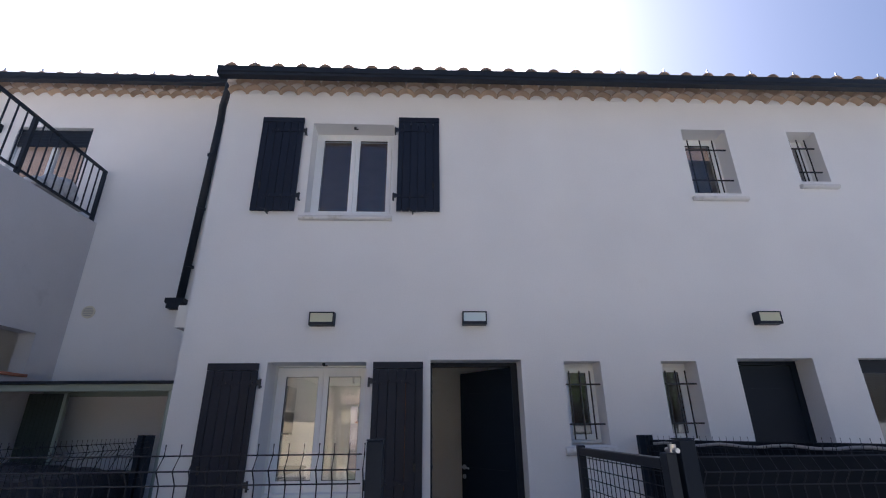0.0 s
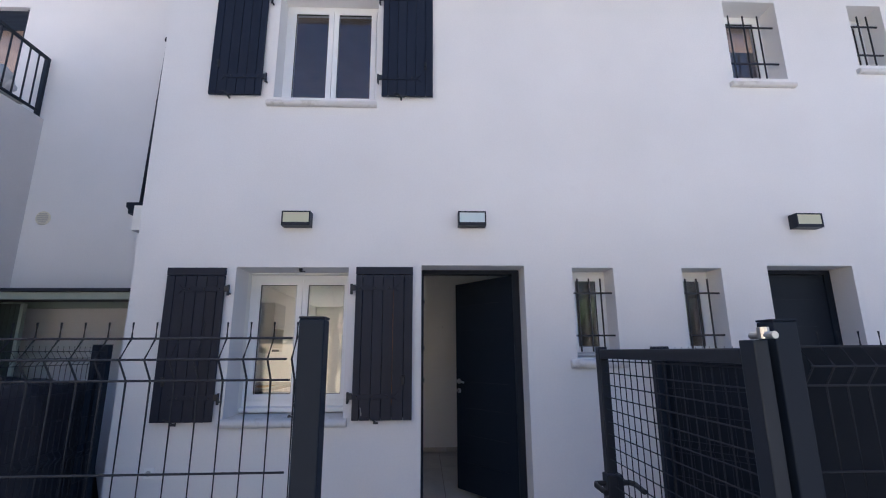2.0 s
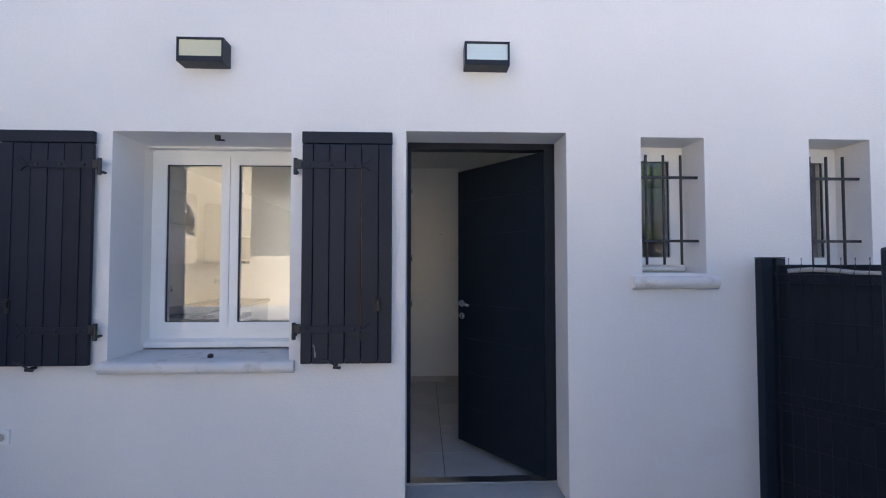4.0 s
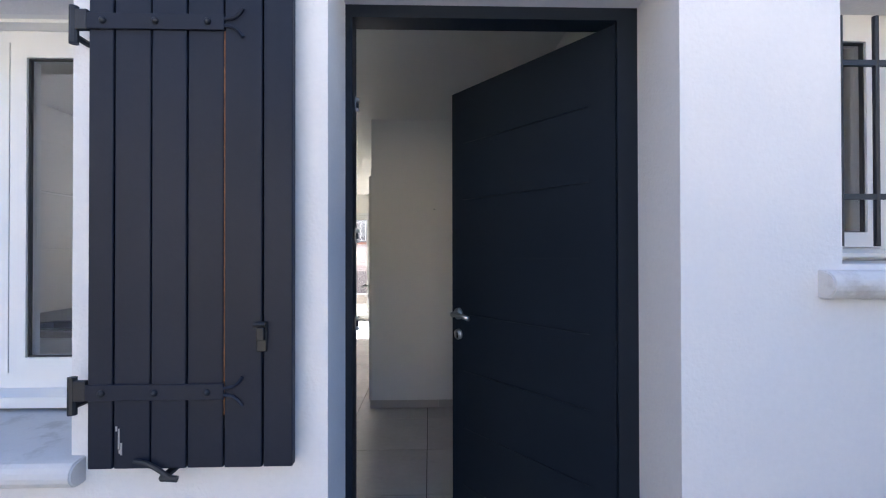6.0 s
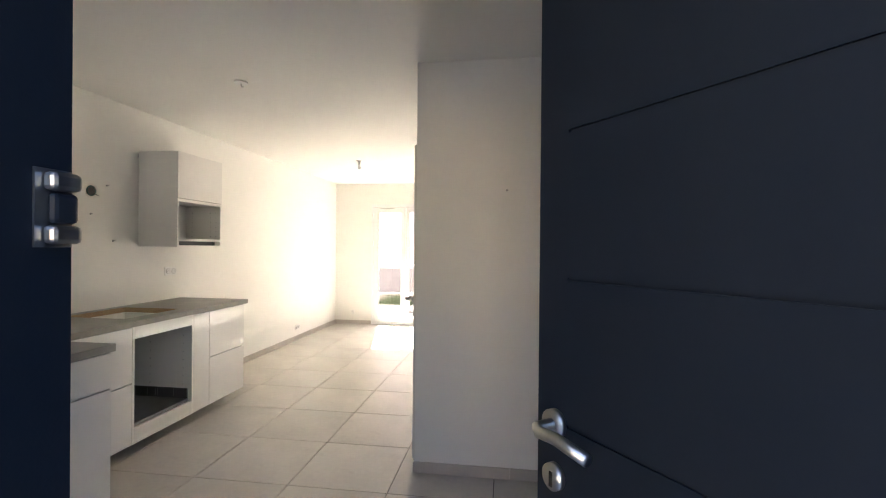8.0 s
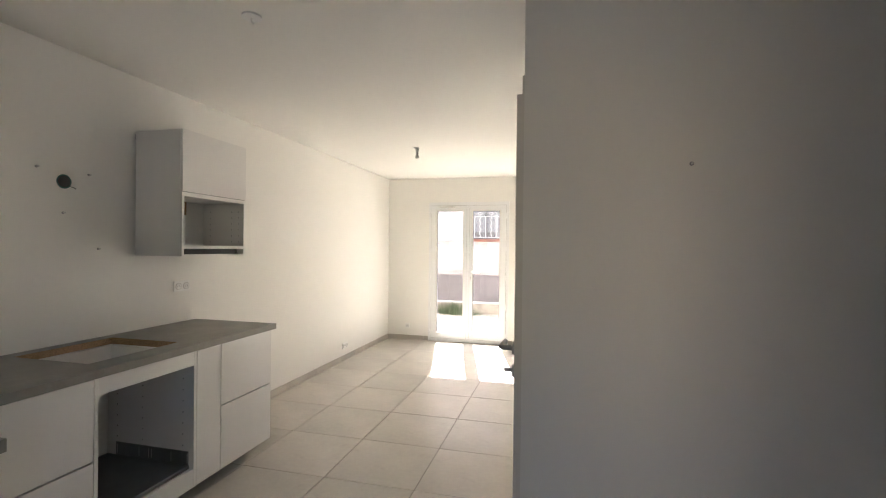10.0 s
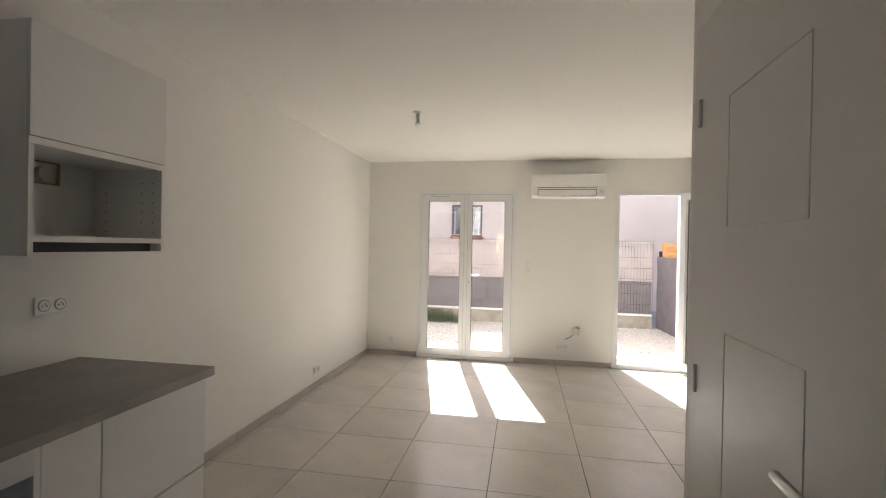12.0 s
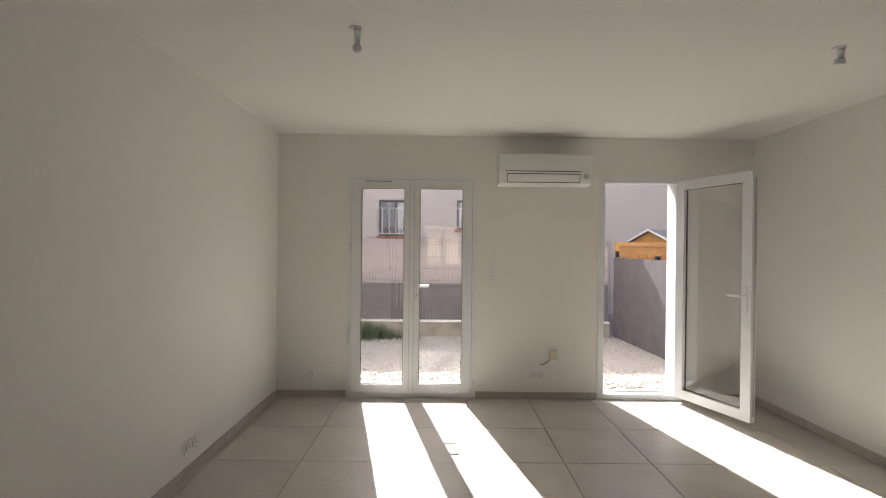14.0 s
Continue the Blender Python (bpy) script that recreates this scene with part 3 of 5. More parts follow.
def arc(r, seg=8):
    """Points of a shallow arch of radius r, about a centre that lies below its springing line."""
    return [(r * math.cos(ARC_A + (math.pi - 2 * ARC_A) * k / seg), r * math.sin(ARC_A + (math.pi - 2 * ARC_A) * k / seg) - ARC_R * math.sin(ARC_A)) for k in range(seg + 1)]


def curved_tile(r, length, thick, taper=1.0):
    """A curved clay tile along y, open below."""
    bm = bmesh.new()
    rings = []
    for y, k in ((0, 1.0), (-length, taper)):
        for rad in (r * k, r * k - thick):
            rings.append([bm.verts.new((x, y, z)) for x, z in arc(rad)])
    a, b, c, d = rings
    for k in range(len(a) - 1):
        for p, q in ((a, c), (d, b), (c, d), (b, a)):
            bm.faces.new((p[k], p[k + 1], q[k + 1], q[k]))
    for k in (0, -1):
        bm.faces.new((a[k], b[k], d[k], c[k]))
    bmesh.ops.recalc_face_normals(bm, faces=bm.faces)
    return bm


def eaves(name, x0, x1, y, z, label):
    """Two stepped rows of curved tiles bedded in mortar, and the ends of the roof tiles above the gutter."""
    t = thing(name, label, "eaves", (0, 0, 0))
    pitch, r = 0.212, ARC_R
    tile = mesh_of("eave_tile", curved_tile(r, 0.30, 0.014), TERRA, True)
    fills = [mesh_of("mortar_fill", prism(arc(r - 0.013), "y", 0, -0.212), mat) for mat in (STUCCO, MORTAR)]
    n = int((x1 - x0) / pitch)
    for row, (out, up, shift) in enumerate(((0.09, 0.045, 0.0), (0.155, 0.115, 0.5))):
        for k in range(n):
            x = x0 + pitch * (k + 0.5 + shift)
            if x + r > x1:
                continue
            m = pose(x, y + 0.30 - out + 0.004 * math.sin(k * 5.1 + row), z + up + 0.003 * math.sin(k * 7.3 + row), 0, math.degrees(0.025 * math.sin(k * 3.7 + row)), 0)
            piece("eave_tile", tile, t, m)
            piece("mortar_fill", fills[row], t, m)
        prof = [(x1, z + up + 0.10), (x0, z + up + 0.10), (x0, z + up + 0.006)]
        for k in range(n):
            c = x0 + pitch * (k + 0.5 + shift)
            if c + r <= x1:
                prof += [(c + px, z + up + 0.004 + pz) for px, pz in reversed(arc(r - 0.004))]
        prof.append((x1, z + up + 0.006))
        part("mortar_bed", prism(prof, "y", y - out + 0.022, y - 0.0005), MORTAR, t)
    cover = mesh_of("roof_tile", curved_tile(0.095, 0.5, 0.014, 0.9), ROOFTILE, True)
    n = int((x1 - x0) / 0.28)
    for k in range(n):
        piece("roof_tile", cover, t, pose(x0 + 0.14 + k * 0.28, y - 0.37 + 0.48, z + 0.285, 15, 0, 0))
        if k % 2:
            part("tile_hook", box(x0 + 0.133 + k * 0.28, x0 + 0.147 + k * 0.28, y - 0.378, y - 0.366, z + 0.175, z + 0.25), STEEL, t)
    part("channel_tiles", box(x0, x1, y - 0.28, y + 0.1, z + 0.206, z + 0.22), ROOFTILE, t)


def gutter(name, x0, x1, y, z, label):
    t = thing(name, label, "gutter")
    prof = [(0, 0.15), (-0.012, 0.16), (-0.022, 0.15), (-0.014, 0.135), (-0.012, 0.06), (0.004, 0.045), (0.006, 0), (0.09, 0), (0.10, 0.15), (0.095, 0.15), (0.085, 0.006), (0.014, 0.006), (0.012, 0.05), (0, 0.065)]
    prof = [(y + a, z + 0.046 + b * 0.71) for a, b in prof]
    part("channel", prism(prof, "x", x0, x1), ALU, t)
    for e in (x0, x1 - 0.004):
        part("end_cap", box(e, e + 0.004, y - 0.012, y + 0.098, z + 0.047, z + 0.15), ALU, t)
    return t


eaves("tiled_eaves", CORNER_X, 9.0, 0.0, 5.42, "scalloped clay eave tiles under the roof edge")
eaves("tiled_eaves", -12.0, CORNER_X - 0.4, RECESS, 6.46, "scalloped clay eave tiles of the neighbouring roof edge")
gutter("roof_gutter", CORNER_X + 0.0, 9.0, -0.40, 5.385, "anthracite metal gutter along the eaves")
gutter("roof_gutter", -12.0, CORNER_X - 0.45, RECESS - 0.40, 6.45, "anthracite metal gutter of the neighbouring house")
dp = thing("downpipe", "anthracite downpipe with a collector box in the wall corner", "downpipe")
part("pipe", tube([(-3.12, 1.03, 6.50), (-3.12, 1.03, 6.38), (-3.24, 1.2, 6.2), (-3.30, 1.33, 6.04), (-3.31, 1.345, 5.9), (-3.37, 1.345, 3.13)], 0.053, 14), ALU, dp, "", True)
for zz in (5.4, 4.5, 3.6):
    part("bracket", rod((-3.335, 1.345, zz - 0.012), (-3.335, 1.345, zz + 0.012), 0.062, 14), ALU, dp)
part("collector_box", prism([(-3.53, 3.14), (-3.29, 3.14), (-3.29, 3.08), (-3.32, 3.05), (-3.32, 3.0), (-3.50, 3.0), (-3.50, 3.05), (-3.53, 3.08)], "y", 1.27, RECESS), ALU, dp)

# ---- the neighbour's terrace ----
TX = -4.79
structure("wall_terrace", slab("x", TX - 0.2, TX, -5.5, RECESS, -0.4, 4.27, [(-3.4, 0.95, 2.12, 2.60)]), STUCCO_GREY, "grey rendered terrace wall with an opening below", "wall")
# two added walls shut out light so the terrace opening reads dark
structure("wall_terrace_blocker", slab("x", TX - 1.3, TX - 1.2, -5.5, RECESS, -0.4, 3.3), STUCCO_GREY, "added grey wall that keeps the terrace opening dark", "wall")
structure("wall_terrace_end_blocker", slab("y", -5.6, -5.5, TX - 1.3, TX, -0.4, 3.5), STUCCO_GREY, "added unseen grey end wall that keeps light from under the terrace", "wall")
structure("terrace_floor", box(-12.0, TX - 0.2, -5.5, RECESS, 3.3, 3.5), STUCCO_GREY, "rendered terrace slab", "floor")
rail = thing("terrace_railing", "anthracite metal railing on the terrace wall", "railing")
part("top_rail", box(TX - 0.06, TX - 0.02, -5.4, 1.36, 5.07, 5.10), ALU, rail)
part("bottom_rail", box(TX - 0.055, TX - 0.025, -5.4, 1.36, 4.34, 4.365), ALU, rail)
for k in range(50):
    part("baluster", box(TX - 0.047, TX - 0.033, 1.2 - k * 0.13, 1.214 - k * 0.13, 4.3655, 5.0695), ALU, rail)
for k in range(5):
    part("post", box(TX - 0.062, TX - 0.018, 1.31 - k * 1.3, 1.355 - k * 1.3, 4.27, 5.0695), ALU, rail)
nw = tagged(new("window_8"), "terrace door with a half-lowered grey roller blind", "window", "", "structure")
part("window_frame", slab("y", RECESS + 0.09, RECESS + 0.15, -6.37, -5.25, 3.6, 5.9, [(-6.27, -5.85, 3.7, 5.8), (-5.77, -5.35, 3.7, 5.8)]), PVC, nw)
for a, b in ((-6.28, -5.84), (-5.78, -5.34)):
    g = part("pane", box(a, b, RECESS + 0.115, RECESS + 0.121, 3.69, 5.81), GLASS, nw)
    g.visible_shadow = False
for k in range(6):
    part("blind_slat", box(-6.36, -5.26, RECESS + 0.05, RECESS + 0.065, 5.88 - k * 0.05 - 0.046, 5.88 - k * 0.05), ALU, nw)
part("side_track", box(-5.30, -5.251, RECESS + 0.03, RECESS + 0.085, 3.6, 5.89), ALU, nw)
nl = thing("terrace_wall_lamp", "dark box wall lamp above the terrace", "wall lamp", (-6.75, RECESS, 5.85))
part("housing", box(-0.14, 0.14, -0.1, 0, -0.07, 0.07, 0.006), ALU, nl)
part("diffuser", box(-0.12, 0.12, -0.104, -0.1005, -0.03, 0.055), DIFFUSER, nl)
bundle = bmesh.new()
for k, (x, y, z, r) in enumerate([(-5.05, 0.75, 4.55, 0.14), (-5.0, 0.92, 4.6, 0.13), (-5.1, 0.6, 4.46, 0.12), (-5.08, 0.85, 4.45, 0.14), (-4.98, 1.02, 4.52, 0.1)]):
    bmesh.ops.create_icosphere(bundle, subdivisions=3, radius=r, matrix=Matrix.Translation((x, y, z)))
for v in bundle.verts:
    v.co += Vector(noise.noise_vector(v.co * 14)) * 0.03
tagged(part("folded_parasol", bundle, CLOTHWHITE, None, "", True), "crumpled pale cloth bundle behind the terrace railing", "cloth")
bt = thing("terrace_table", "small plain table behind the terrace railing", "table", (-5.1, 0.8, 3.5))
part("tabletop", box(-0.3, 0.25, -0.45, 0.35, 0.83, 0.86, 0.004), CONCRETE, bt)
for x in (-0.25, 0.2):
    for y in (-0.4, 0.3):
        part("leg", rod((x, y, 0), (x, y, 0.83), 0.015), ALU, bt)
vent = thing("wall_vent", "round cream slatted vent in the wall", "vent", (-4.56, RECESS, 2.97))
part("ring", rod((0, -0.014, 0), (0, 0, 0), 0.085, 24), CREAM, vent)
for k in range(5):
    z = -0.05 + k * 0.025
    w = math.sqrt(max(0.068 ** 2 - z * z, 0.0001))
    part("slat", box(-w, w, -0.019, -0.0145, z - 0.006, z + 0.006), CONCRETE, vent)
pg = thing("pergola", "sage-green metal lean-to frame with a flat cover", "pergola")
part("front_beam", box(TX + 0.01, -2.72, 0.42, 0.48, 1.885, 1.955, 0.004), PERGOLA, pg)
part("cover", box(TX + 0.01, -2.70, 0.36, RECESS - 0.005, 1.957, 1.985), ALU, pg, "dark flat roof sheet")
for x in (TX + 0.03, -2.80):
    part("post", box(x, x + 0.06, 0.425, 0.475, GROUND, 1.884, 0.004), PERGOLA, pg)
part("wall_beam", box(TX + 0.01, -2.72, 1.32, 1.38, 1.885, 1.955), PERGOLA, pg)
gd = thing("slatted_curtain", "dark green slatted door blind under the lean-to", "blind")
for k in range(8):
    part("slat", box(TX + 0.10 + k * 0.05, TX + 0.146 + k * 0.05, 1.0, 1.015, GROUND, 1.90), GREENSLAT, gd)
part("edge_strip", box(TX + 0.51, TX + 0.545, 0.985, 1.03, GROUND, 1.90), PERGOLA, gd)
tb = bmesh.new()
bmesh.ops.create_grid(tb, x_segments=44, y_segments=40, size=0.5)
for v in tb.verts:
    u, w = v.co.x * 2, v.co.y * 2
    edge = max(abs(u), abs(w))
    h = 1.20 - 0.05 * u - 0.06 * w + 0.05 * noise.noise(Vector((u * 2.2, w * 2.2, 1))) + 0.08 * max(0, 0.35 - abs(u + 0.1)) * (1 if w > 0 else 0.4)
    fall = max(0.0, edge - 0.86) / 0.14
    v.co = Vector((-3.48 + u * 0.76 + 0.04 * noise.noise(Vector((u * 5, w * 5, 4))), -0.70 + w * 1.05, h * (1 - fall ** 0.6) + (GROUND + 0.06) * fall ** 0.6 + 0.03 * noise.noise(Vector((u * 8, w * 8, 2)))))
# only the cover is built, nothing stands beneath it
cb = thing("draped_tarpaulin", "dark creased tarpaulin draped as over a hidden object", "tarpaulin")
part("tarpaulin", tb, TARP, cb, "", True)
part("printed_mark", box(-3.34, -3.26, -1.765, -1.761, 0.80, 0.83), SILL, cb, "small white printed marks")
for x in (-3.36, -3.24):
    part("printed_mark", tube([(x + 0.03 * math.cos(k * 0.52), -1.763, 0.77 + 0.03 * math.sin(k * 0.52)) for k in range(13)], 0.004, 5), SILL, cb)
tagged(part("terrace_sill_tiles", box(TX - 0.18, TX + 0.03, 0.2, 0.98, 2.085, 2.119, 0.004), BRICK), "red clay coping tiles in the terrace opening", "tiles")

# ---- fences and gate in front of the house ----
def mesh_panel(name, length, z0, z1, label, parts_near=True, cloth=None, group="mesh fences"):
    """A welded wire panel along local x with a V fold under its top edge and at mid height."""
    t = thing(name, label, "fence", (0, 0, 0), group)
    levels = [z1 - 0.038, z1 - 0.086, z1 - 0.134, z1 - 0.334, z1 - 0.534, z1 - 0.734, z1 - 0.782, z1 - 0.83, z1 - 1.01, z1 - 1.21, z1 - 1.41]
    out = {1: -0.035, 6: -0.035}
    for k, z in enumerate(levels):
        if z > z0:
            part("cross_wire", rod((0, out.get(k, 0) - 0.004, z), (length, out.get(k, 0) - 0.004, z), 0.0026, 6), WIRE, t)
    n = int(length / 0.055)
    pts = [(0, 0, z1)] + [(0, out.get(k, 0), z) for k, z in enumerate(levels[:3])] + [(0, out.get(k, 0), z) for k, z in enumerate(levels) if 5 <= k <= 7] + [(0, 0, z0)]
    wire = mesh_of("upright_wire", tube(pts, 0.0026, 6), WIRE)
    for k in range(n + 1):
        piece("upright_wire", wire, t, pose(k * 0.055 + 0.01, 0, 0))
    if cloth:
        bm = bmesh.new()
        bmesh.ops.create_grid(bm, x_segments=int(length / 0.06), y_segments=14, size=0.5)
        for v in bm.verts:
            x, z = (v.co.x + 0.5) * length, z0 + (v.co.y + 0.5) * (z1 - 0.035 - z0)
            v.co = (x, 0.036 + 0.008 * noise.noise(Vector((x * 4, z * 4, 0))), z)
        part("screen_cloth", bm, cloth, t, "dark woven screening cloth")
    return t


def fence_post(x, y, z1, w=0.06, label="anthracite square fence post with a cap", d=None):
    d = d or w
    t = thing("fence_post", label, "fence post", (x, y, GROUND), "fence posts")
    part("post", box(-w / 2, w / 2, -d / 2, d / 2, 0, z1 - GROUND - 0.006, 0.004), POSTPAINT, t)
    part("cap", box(-w / 2 - 0.001, w / 2 + 0.001, -d / 2 - 0.001, d / 2 + 0.001, z1 - GROUND - 0.0055, z1 - GROUND, 0.002), POSTPAINT, t)
    return t


FY, FR = -3.01, -2.97
DX = 2.03
f = mesh_panel("mesh_fence", 2.31, GROUND + 0.05, 1.45, "anthracite welded mesh fence beside the gate")
f.matrix_basis = pose(-2.60, FY + 0.03, 0)
f = mesh_panel("mesh_fence", 2.4, GROUND + 0.05, 1.45, "anthracite welded mesh fence of the neighbouring plot")
f.matrix_basis = pose(-5.05, FY + 0.03, 0)
f = mesh_panel("mesh_fence", 2.7, GROUND + 0.05, 1.425, "anthracite mesh fence backed with dark screening cloth", cloth=FABRIC_DARK)
f.matrix_basis = pose(0.97, FR + 0.02, 0)
f = mesh_panel("mesh_fence", 2.95, GROUND + 0.05, 1.405, "anthracite mesh fence with dark screening cloth between the plots", cloth=FABRIC_DARK)
f.matrix_basis = pose(DX + 0.03, -0.16, 0, 0, 0, -55.4)
part("rolled_cloth", tube([(0.05 + 0.1 * k, 0.03 + 0.006 * math.sin(k * 1.9), 1.335 + 0.01 * math.sin(k * 1.3)) for k in range(29)], 0.012, 8), CONCRETE, f, "pale rolled edge of the cloth")
f = mesh_panel("mesh_fence", 2.85, GROUND + 0.05, 1.43, "anthracite mesh fence between the plots")
f.matrix_basis = pose(-2.63, FY + 0.1, 0, 0, 0, 90)
fence_post(-0.242, FY + 0.035, 1.462, 0.06, "anthracite square gate post")
fence_post(0.93, FR + 0.02, 1.455, 0.062, "anthracite square post beside the gate hinge")
fence_post(3.68, FR + 0.02, 1.42)
fence_post(DX - 0.005, -0.12, 1.412)
fence_post(DX + 0.075, -0.12, 1.412, 0.055)
fence_post(-2.63, -0.06, 1.45)
fence_post(-2.71, -0.06, 1.45, 0.05)
fence_post(-2.63, FY + 0.03, 1.45)


def garden_gate(hx, hy, turn, length=1.12, z1=1.405):
    g = thing("garden_gate", "anthracite metal garden gate with a square mesh, standing open", "gate", (hx, hy, 0), "", turn)
    z0, w = GROUND + 0.06, 0.04
    part("hinge_stile", box(0, 0.055, -w / 2, w / 2, z0, z1 + 0.02, 0.004), ALU, g)
    part("lock_stile", box(length - 0.045, length, -w / 2, w / 2, z0, z1 + 0.012, 0.004), ALU, g)
    for name, z in (("top_rail", z1 - 0.04), ("bottom_rail", z0)):
        part(name, box(0.0555, length - 0.0455, -w / 2, w / 2, z, z + 0.04, 0.004), ALU, g)
    a, b = 0.0555, length - 0.0455
    up = mesh_of("mesh_upright", rod((0, 0, z0 + 0.04), (0, 0, z1 - 0.04), 0.0024, 6), WIRE)
    n = int((b - a) / 0.052)
    for k in range(1, n + 1):
        piece("mesh_upright", up, g, pose(a + k * 0.052, 0, 0))
    cr = mesh_of("mesh_cross", rod((a, 0.004, 0), (b, 0.004, 0), 0.0024, 6), WIRE)
    for k in range(1, int((z1 - z0) / 0.052)):
        piece("mesh_cross", cr, g, pose(0, 0, z0 + 0.02 + k * 0.052))
    k = part("lock_case", box(length - 0.075, length - 0.01, -0.035, 0.035, 0.72, 0.86, 0.006), ALU, g)
    part("gate_handle", tube([(length - 0.04, 0.03, 0.82), (length - 0.04, 0.075, 0.82), (length - 0.07, 0.085, 0.82), (length - 0.16, 0.08, 0.815)], 0.011, 10), DARK, k)
    part("gate_handle", tube([(length - 0.04, -0.03, 0.82), (length - 0.04, -0.075, 0.82), (length - 0.07, -0.085, 0.82), (length - 0.16, -0.08, 0.815)], 0.011, 10), DARK, k)
    h = part("top_hinge", rod((-0.012, 0, z1 + 0.022), (-0.012, 0, z1 + 0.05), 0.014, 12), STEEL, g, "galvanised gate hinge")
    part("hinge_pin", rod((-0.05, 0, z1 + 0.03), (0.03, 0, z1 + 0.03), 0.009, 10), STEEL, h)
garden_gate(0.864, FR - 0.005, 91.2, 1.03, 1.384)

# ---- garden doors ----
def garden_leaf(parent, w, h, handle_right=True, handle=True, so=0.093, si=0.074, rail=0.084):
    """A white glazed leaf, its inner face at y = 0 and its hinge edge at x = 0, reaching to x = w; the stile at the lock edge is the slimmer one."""
    g0, g1, z0, z1 = so, w - si, rail, h - rail
    leaf = part("leaf", slab("y", 0.0, 0.06, 0, w, 0, h, [(g0, g1, z0, z1)]), PVC, parent)
    g = part("pane", box(g0 - 0.01, g1 + 0.01, 0.026, 0.032, z0 - 0.01, z1 + 0.01), GLASS, leaf)
    g.visible_shadow = False
    bead = slab("y", -0.004, 0.012, g0 - 0.014, g1 + 0.014, z0 - 0.014, z1 + 0.014, [(g0, g1, z0, z1)])
    part("glazing_bead", bead, MELAMINE, leaf)
    part("seal", slab("y", 0.0125, 0.0258, g0 - 0.001, g1 + 0.001, z0 - 0.001, z1 + 0.001, [(g0 + 0.005, g1 - 0.005, z0 + 0.005, z1 - 0.005)]), SEAL, leaf)
    if handle:
        x = w - 0.045
        part("handle_plate", box(x - 0.015, x + 0.015, -0.012, -0.0005, 0.90, 1.12, 0.004), PVC, leaf)
        part("door_handle", tube([(x, -0.01, 1.04), (x, -0.05, 1.04), (x - 0.02, -0.058, 1.04), (x - 0.12, -0.056, 1.04)], 0.011, 10), PLASTIC, leaf, "white lever handle")
        part("keyhole", box(x - 0.004, x + 0.004, -0.0135, -0.0122, 0.945, 0.965), DARK, leaf)
        part("key", box(x - 0.003, x + 0.003, -0.045, -0.0136, 0.925, 0.955), STEEL, leaf)
        part("outer_plate", box(x - 0.015, x + 0.015, 0.0605, 0.072, 0.90, 1.12, 0.004), PVC, leaf)
        part("door_handle", tube([(x, 0.07, 1.04), (x, 0.11, 1.04), (x - 0.02, 0.118, 1.04), (x - 0.12, 0.116, 1.04)], 0.011, 10), PLASTIC, leaf, "white lever handle")
    return leaf


def garden_door(name, q, label, openings):
    x0, x1, z0, z1 = q
    d = tagged(new(name), label, "door", "", "structure")
    d.empty_display_size = 0.1
    y = BACK - 0.008
    part("door_frame", slab("y", y, y + 0.075, x0 - 0.03, x1 + 0.03, FLOOR, z1 + 0.03, [(x0 + 0.03, x1 - 0.03, 0.035, z1 - 0.03)]), PVC, d)
    return d


gd1 = garden_door("door_3", BD1, "white plastic two-leaf garden door, closed", 2)
w1 = (BD1[1] - BD1[0] - 0.03) / 2
lh = BD1[3] - 0.055
L1 = garden_leaf(gd1, w1 - 0.002, lh, True, False)
L1.matrix_basis = pose(BD1[0] + 0.015, BACK - 0.022, 0.03)
L2 = garden_leaf(gd1, w1 - 0.002, lh, True, True)
L2.matrix_basis = pose(BD1[1] - 0.015, BACK - 0.022, 0.03) @ Matrix.Diagonal((-1, 1, 1, 1))
part("astragal", box(-0.02 + (BD1[0] + BD1[1]) / 2, 0.02 + (BD1[0] + BD1[1]) / 2, BACK - 0.034, BACK - 0.0225, 0.034, 2.10, 0.003), PVC, gd1)
x0, x1, zt = BD1[0] + 0.015, BD1[1] - 0.015, 0.03 + lh
# grey ring paints the shadow gap between leaf and frame
part("frame_shadow_line", slab("y", BACK - 0.0105, BACK - 0.0082, x0 - 0.0045, x1 + 0.0045, 0.024, zt + 0.0045, [(x0 - 0.0005, x1 + 0.0005, 0.0295, zt + 0.0005)]), CONCRETE, gd1)
# grey strips draw the shadow along both astragal edges
for x in (-0.0235, 0.0205):
    part("meeting_shadow_line", box((BD1[0] + BD1[1]) / 2 + x, (BD1[0] + BD1[1]) / 2 + x + 0.003, BACK - 0.0245, BACK - 0.0222, 0.034, 2.10), CONCRETE, gd1)
tv = part("trickle_vent", box(BD1[0] + 0.10, BD1[0] + 0.44, BACK - 0.04, BACK - 0.0225, 2.072, 2.096, 0.003), PLASTIC, gd1)
part("vent_slot", box(BD1[0] + 0.14, BD1[0] + 0.40, BACK - 0.0415, BACK - 0.0402, 2.081, 2.087), DARK, tv)
for x in (BD1[0] + 0.004, BD1[1] - 0.004):
    for z in (0.12, 0.55, 1.0, 1.45, 1.95):
        part("hinge", rod((x, BACK - 0.03, z - 0.04), (x, BACK - 0.03, z + 0.04), 0.009, 10), PVC, gd1)
gd2 = garden_door("door_4", BD2, "white plastic garden door, opened into the room", 1)
L3 = garden_leaf(gd2, BD2[1] - BD2[0] - 0.045, lh, True, True, 0.085, 0.085)
L3.matrix_basis = Matrix.Translation((BD2[1] - 0.02, BACK - 0.03, 0.036)) @ Matrix.Rotation(radians(112), 4, "Z") @ Matrix.Diagonal((-1, 1, 1, 1))
part("edge_lock_rail", box(0.7375, 0.7395, 0.018, 0.034, 0.05, lh - 0.05), STEEL, L3, "steel lock rail in the leaf edge")

